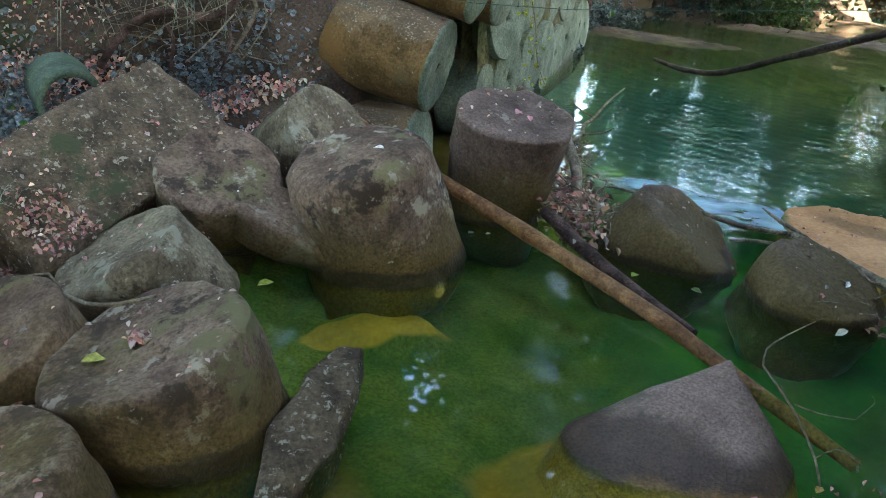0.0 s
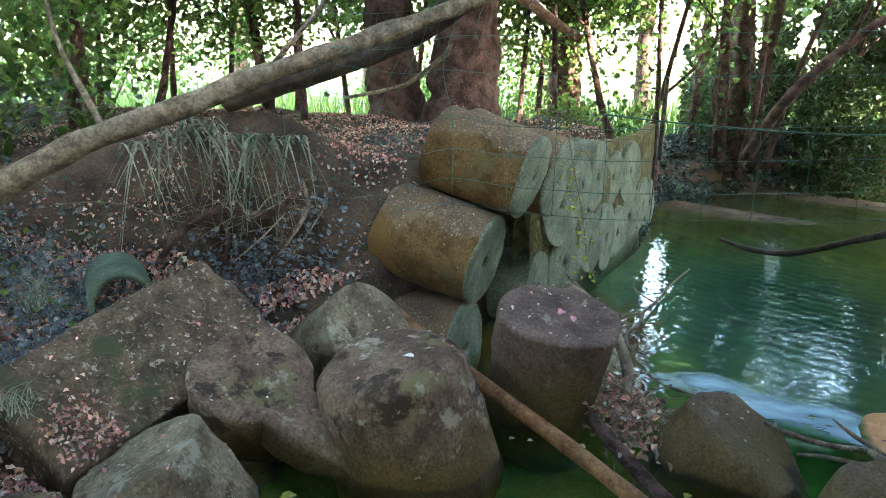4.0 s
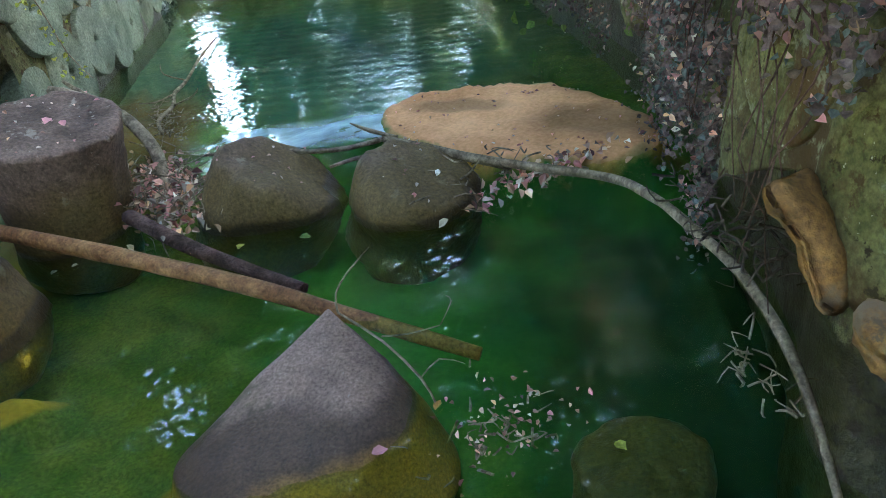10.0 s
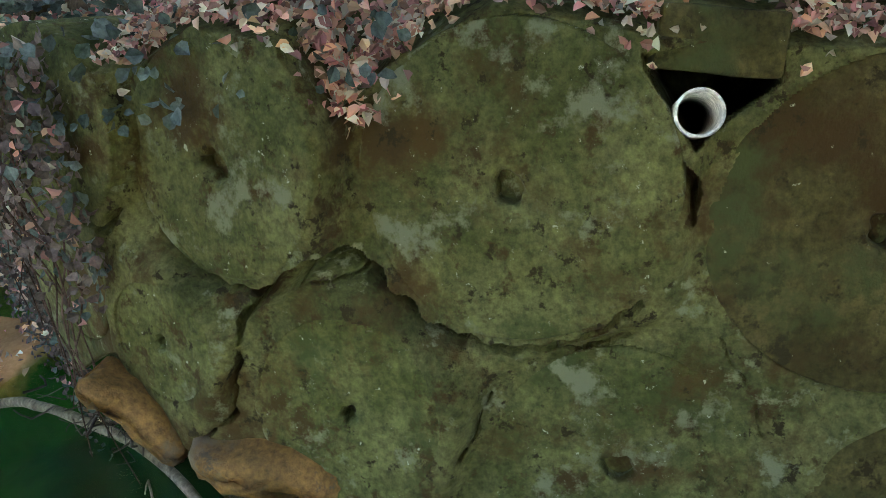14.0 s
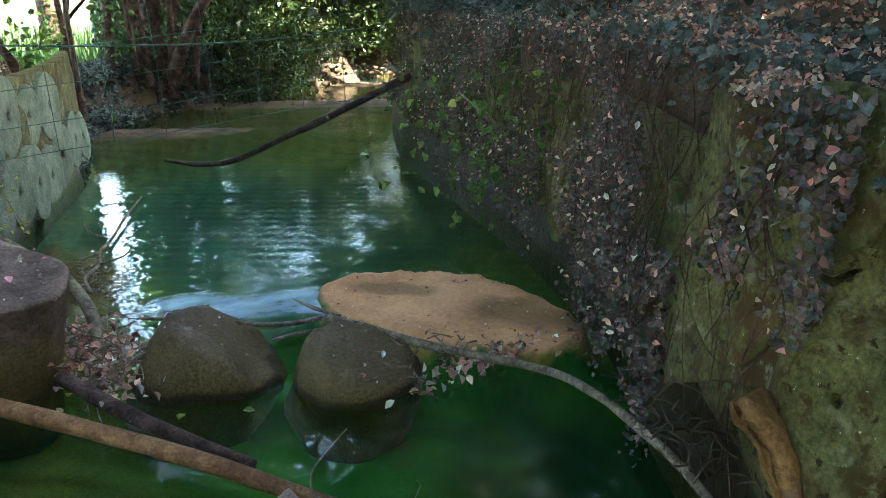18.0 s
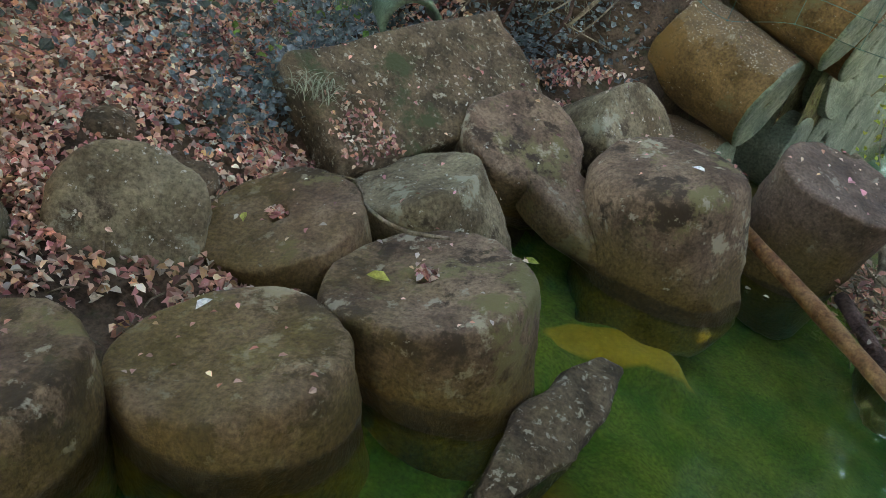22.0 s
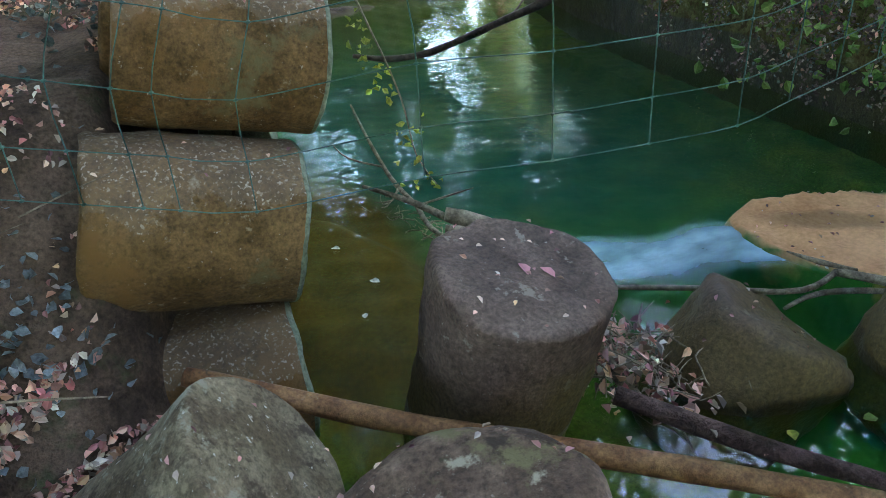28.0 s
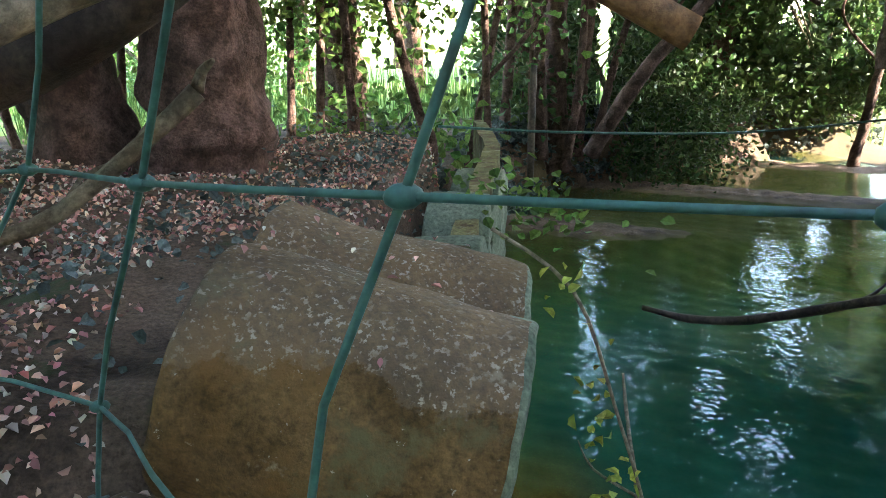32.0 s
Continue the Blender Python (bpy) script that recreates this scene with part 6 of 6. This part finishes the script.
tree((3.95, 12.6, 0.5), (3.75, 12.5, 7.0), 0.15, "dark tree of many stems at the bend of the creek", ((4.6, 12.8, 4.4), (1.1, 1.0, 0.9), 2600, 40), seed=77, limbs=[
    ([(3.7, 12.4, 0.4), (3.6, 12.4, 2.0), (3.45, 12.4, 4.5)], [0.09, 0.08, 0.05]), ([(4.2, 12.5, 0.4), (4.25, 12.4, 2.0), (4.45, 12.4, 4.5)], [0.1, 0.08, 0.05]),
    ([(4.0, 12.3, 0.4), (4.1, 12.2, 1.8), (4.0, 12.1, 4.2)], [0.06, 0.05, 0.03]), ([(4.4, 12.4, 0.4), (4.6, 12.3, 1.6), (5.1, 12.2, 3.4)], [0.06, 0.05, 0.03]), ([(3.55, 12.4, 0.4), (3.5, 12.3, 1.8), (3.75, 12.3, 3.6)], [0.035, 0.03, 0.02])])
FAR = [(-6.0, 19.0), (-3.2, 21.0), (-0.8, 18.5), (1.6, 20.0), (3.4, 17.6), (6.3, 18.2), (8.6, 17.0), (11.0, 18.0), (14.0, 18.0), (4.6, 24.0), (-9.0, 17.0)]
for n, (x, y) in enumerate(FAR):
    z = float(ground_z(x, y))
    e = tree((x, y, z), (x + 0.4 * math.sin(n), y, z + 11), 0.16, "tall dark tree at the far side of the meadow", None, seed=100 + n, seg=10)
    cp = crown_points((x, y, z + 6.6), (2.0, 1.3, 4.9), 1900, 70)
    cp = gap_between(cp)
    leaves("crown", cp - np.array((x, y, z)), 0.32, M_DARKLEAF, parent=e, aspect=0.7, rng=rng)
# unseen, added to keep sun off the left bank
tree((11.5, 5.0, 2.2), (11.3, 5.2, 8.0), 0.22, "unseen tree added beyond the high bank to block sun", ((10.8, 5.2, 5.6), (2.2, 3.4, 1.4), 14000, 140), seed=73)
# crown added to cover a bright patch of reflected sky
tree((5.9, 9.4, 1.9), (5.4, 8.8, 7.0), 0.14, "slim tree added on the far bank to cover bright sky", ((5.0, 8.3, 6.3), (1.3, 1.3, 0.8), 5000, 50), seed=74)
# next two are unseen, added to close off low light
tree((-1.2, -5.6, 0.6), (-1.0, -5.2, 7.0), 0.2, "unseen tree added down the creek to close off low light", ((-0.6, -4.6, 3.6), (2.6, 1.2, 1.6), 12000, 130), seed=75)
tree((-7.6, 3.4, 1.2), (-7.4, 3.6, 7.5), 0.2, "unseen tree added up the bank to close off low light", ((-6.8, 3.8, 4.9), (1.2, 2.6, 1.4), 12000, 130), seed=76)
for n, (x, y, z, hx, hy, hz) in enumerate(((-3.0, 7.4, 1.2, -2.4, 7.2, 3.5), (0.9, 9.6, 1.1, 0.7, 9.3, 3.7), (-0.9, 10.6, 1.0, -0.6, 10.4, 4.0), (-4.6, 9.4, 1.1, -4.3, 9.0, 3.6), (2.3, 10.4, 0.6, 2.0, 10.0, 4.2), (-1.8, 8.2, 1.2, -1.9, 7.9, 4.3), (-2.3, 9.9, 1.1, -2.3, 9.8, 3.0), (-0.3, 11.2, 1.0, -0.3, 11.2, 3.1), (0.5, 10.6, 1.0, 0.6, 10.6, 2.8), (-3.6, 9.2, 1.1, -3.5, 9.0, 2.8))):
    tree((x, y, z), (hx, hy, hz + 0.6), 0.035, "slender hazel with bright green leaves under the trees", ((hx, hy, hz - 0.1), (1.5, 0.9, 0.9), 3500, 50), M_GREEN, seed=130 + n, leaf=0.075, seg=8)
# crowns added to block sky that would mirror in the pool
for n, (c, r, k) in enumerate((((9.9, 12.4, 10.0), (2.0, 2.0, 2.6), 5000), ((7.2, 13.8, 8.6), (2.0, 1.8, 2.2), 4200), ((4.4, 14.8, 8.0), (1.5, 1.4, 2.0), 2600))):
    z = float(ground_z(c[0], c[1] + 0.4))
    tree((c[0] + 0.2, c[1] + 0.4, z), (c[0], c[1], c[2] + 2.0), 0.2, "tall tree added beyond the bend to block reflected sky", (c, r, k, 90), seed=150 + n, seg=12)
SAPS = [(-3.4, 10.5), (-2.6, 9.6), (0.7, 10.2), (1.1, 10.9), (1.6, 9.9), (0.3, 11.5), (-1.9, 11.6), (2.1, 10.8), (3.2, 12.4), (4.4, 12.9), (-4.3, 8.6), (-3.6, 7.0), (7.6, 10.6), (8.6, 12.5), (5.6, 13.4)]
for n, (x, y) in enumerate(SAPS):
    z = float(ground_z(x, y))
    a, b = rng.normal() * 0.7, rng.normal() * 0.3
    top = (x + a, y + b, z + 4.6)
    tree((x, y, z), top, rng.uniform(0.035, 0.07), "slender leaning sapling at the meadow's edge", ((x + a * 0.7, y + b * 0.7, z + 3.2), (1.2, 1.0, 1.4), 1300, 40), M_GREEN, limbs=[([(x + a * 0.3, y + b * 0.3, z + 1.4), (x + a * 0.3 + rng.normal() * 0.5, y, z + 2.3), (x + a * 0.3 + rng.normal() * 0.9, y, z + 3.2)], [0.025, 0.018, 0.008])], seed=80 + n, leaf=0.09, seg=8)


def bush(c, r, count, material, label, leaf=0.1):
    e = new("bush")
    e.location = (c[0], c[1], float(ground_z(c[0], c[1])))
    for k in range(9):
        a = rng.uniform(0, math.tau)
        tube("stem", [(0, 0, -0.1), (math.cos(a) * r[0] * 0.3, math.sin(a) * r[1] * 0.3, r[2] * 0.8), (math.cos(a) * r[0] * 0.8, math.sin(a) * r[1] * 0.8, r[2] * 1.7)], [0.03, 0.022, 0.008], M_TWIG, e, 6, 0.1, k)
    pts = crown_points((0, 0, r[2]), r, count, 40)
    pts = gap_between(pts + np.array(e.location)) - np.array(e.location)
    leaves("foliage", pts, leaf, material, parent=e, aspect=0.7, rng=rng)
    return tagged(e, label, "bush")


bush((4.4, 13.2, 0), (1.6, 0.7, 0.8), 3600, M_DARKLEAF, "dark bush over the bend of the creek")
bush((1.3, 11.0, 0), (0.8, 0.6, 0.4), 700, M_GREEN, "dark bush at the end of the drum wall")
bush((7.4, 14.6, 0), (2.2, 0.8, 1.1), 5000, M_DARKLEAF, "dark bush on the far bank")
# dark leaves stand in for a shaded hollow under the far bank
bush((5.5, 12.75, 0), (0.9, 0.3, 0.5), 3500, M_DARKLEAF, "dark leaf mass in place of a shaded root-bound hollow", 0.07)
bush((6.3, 13.7, 0), (1.5, 0.5, 0.35), 3000, M_DARKLEAF, "low dark bush on the far bank", 0.09)
bush((9.0, 14.2, 0), (1.6, 0.5, 0.4), 3000, M_DARKLEAF, "low dark bush on the far bank", 0.09)
bush((5.4, 6.6, 0), (0.9, 1.5, 0.8), 5000, M_IVY, "dusty bush above the drum wall")
bush((-4.4, 6.5, 0), (1.1, 1.2, 0.9), 2200, M_GREEN, "green bush up the bank")
bush((-5.2, 9.8, 0), (1.6, 1.0, 1.2), 2400, M_GREEN, "sunlit green bush at the meadow's edge")
bush((10.5, 15.0, 0), (2.5, 1.2, 1.8), 4500, M_GREEN, "green bush beyond the bend")
bush((5.6, 16.5, 0), (2.2, 1.0, 0.7), 2500, M_GREEN, "sunlit green hedge beyond the creek")
bush((4.1, 4.2, 0), (0.7, 0.9, 0.4), 700, M_GREEN, "bright green leaves above the drum wall", 0.07)
bush((7.0, 7.6, 0), (1.0, 1.6, 1.1), 4500, M_IVY, "dark bush on the high bank")
bush((-0.6, 17.5, 0), (2.6, 1.0, 0.9), 3000, M_GREEN, "sunlit green hedge across the meadow")
bush((-7.0, 14.0, 0), (3.0, 1.5, 1.8), 4500, M_GREEN, "green thicket at the meadow's edge")
# four unseen thickets, added to close the sides to low light
bush((-6.5, 3.0, 0), (1.5, 3.0, 2.2), 7000, M_GREEN, "unseen dense green thicket added up the bank")
bush((8.0, 1.0, 0), (1.5, 3.5, 2.2), 7000, M_GREEN, "unseen dense green thicket added on the high bank")
bush((1.0, -6.5, 0), (6.0, 1.5, 2.6), 9000, M_GREEN, "unseen dense green thicket added down the creek")
bush((-6.0, -3.5, 0), (2.0, 3.0, 2.4), 6000, M_GREEN, "unseen dense green thicket added along the bank")
# two unseen thickets, added to block sun on the left wall
bush((9.0, 4.6, 0), (1.3, 2.0, 1.7), 15000, M_DARKLEAF, "unseen tall thicket added on the high bank against sun", 0.16)
bush((9.2, 6.6, 0), (1.4, 1.5, 1.6), 14000, M_DARKLEAF, "unseen tall thicket added on the high bank against sun", 0.16)
bush((6.2, -1.0, 0), (1.0, 2.5, 1.2), 6000, M_DARKLEAF, "unseen dark thicket added above the drum wall", 0.14)
bush((-8.5, 8.0, 0), (1.6, 3.0, 2.4), 7000, M_DARKLEAF, "dark thicket up the bank", 0.16)
bush((6.0, 14.6, 0), (2.4, 0.9, 1.3), 7000, M_DARKLEAF, "dark bush behind the bend of the creek", 0.14)
bush((9.6, 14.2, 0), (2.2, 0.9, 1.5), 7000, M_DARKLEAF, "dark bush behind the bend of the creek", 0.14)
# five unseen thickets, added to keep low light off stones and wall
bush((-2.8, -3.4, 0), (1.9, 0.8, 1.8), 11000, M_DARKLEAF, "unseen dark thicket added around the creek against low light", 0.18)
bush((1.6, -4.4, 0), (2.0, 0.8, 2.0), 11000, M_DARKLEAF, "unseen dark thicket added around the creek against low light", 0.18)
bush((4.6, -3.4, 0), (1.2, 1.0, 1.4), 11000, M_DARKLEAF, "unseen dark thicket added around the creek against low light", 0.18)
bush((-5.4, -0.6, 0), (0.9, 2.0, 1.9), 11000, M_DARKLEAF, "unseen dark thicket added around the creek against low light", 0.18)
bush((-6.4, 5.6, 0), (0.9, 1.4, 1.2), 5000, M_DARKLEAF, "unseen dark thicket added around the creek against low light", 0.18)
# two unseen thickets, added to block sun on the far bank
bush((9.9, 7.9, 0), (1.2, 1.4, 2.0), 14000, M_DARKLEAF, "unseen tall thicket added on the high bank against sun", 0.18)
bush((11.8, 8.4, 0), (1.3, 1.3, 2.0), 14000, M_DARKLEAF, "unseen tall thicket added on the high bank against sun", 0.18)
# unseen, added to stop a sun fleck on the biggest drum
bush((4.5, 0.6, 0), (0.6, 0.6, 1.0), 2600, M_DARKLEAF, "unseen dark thicket added above the drum wall", 0.1)
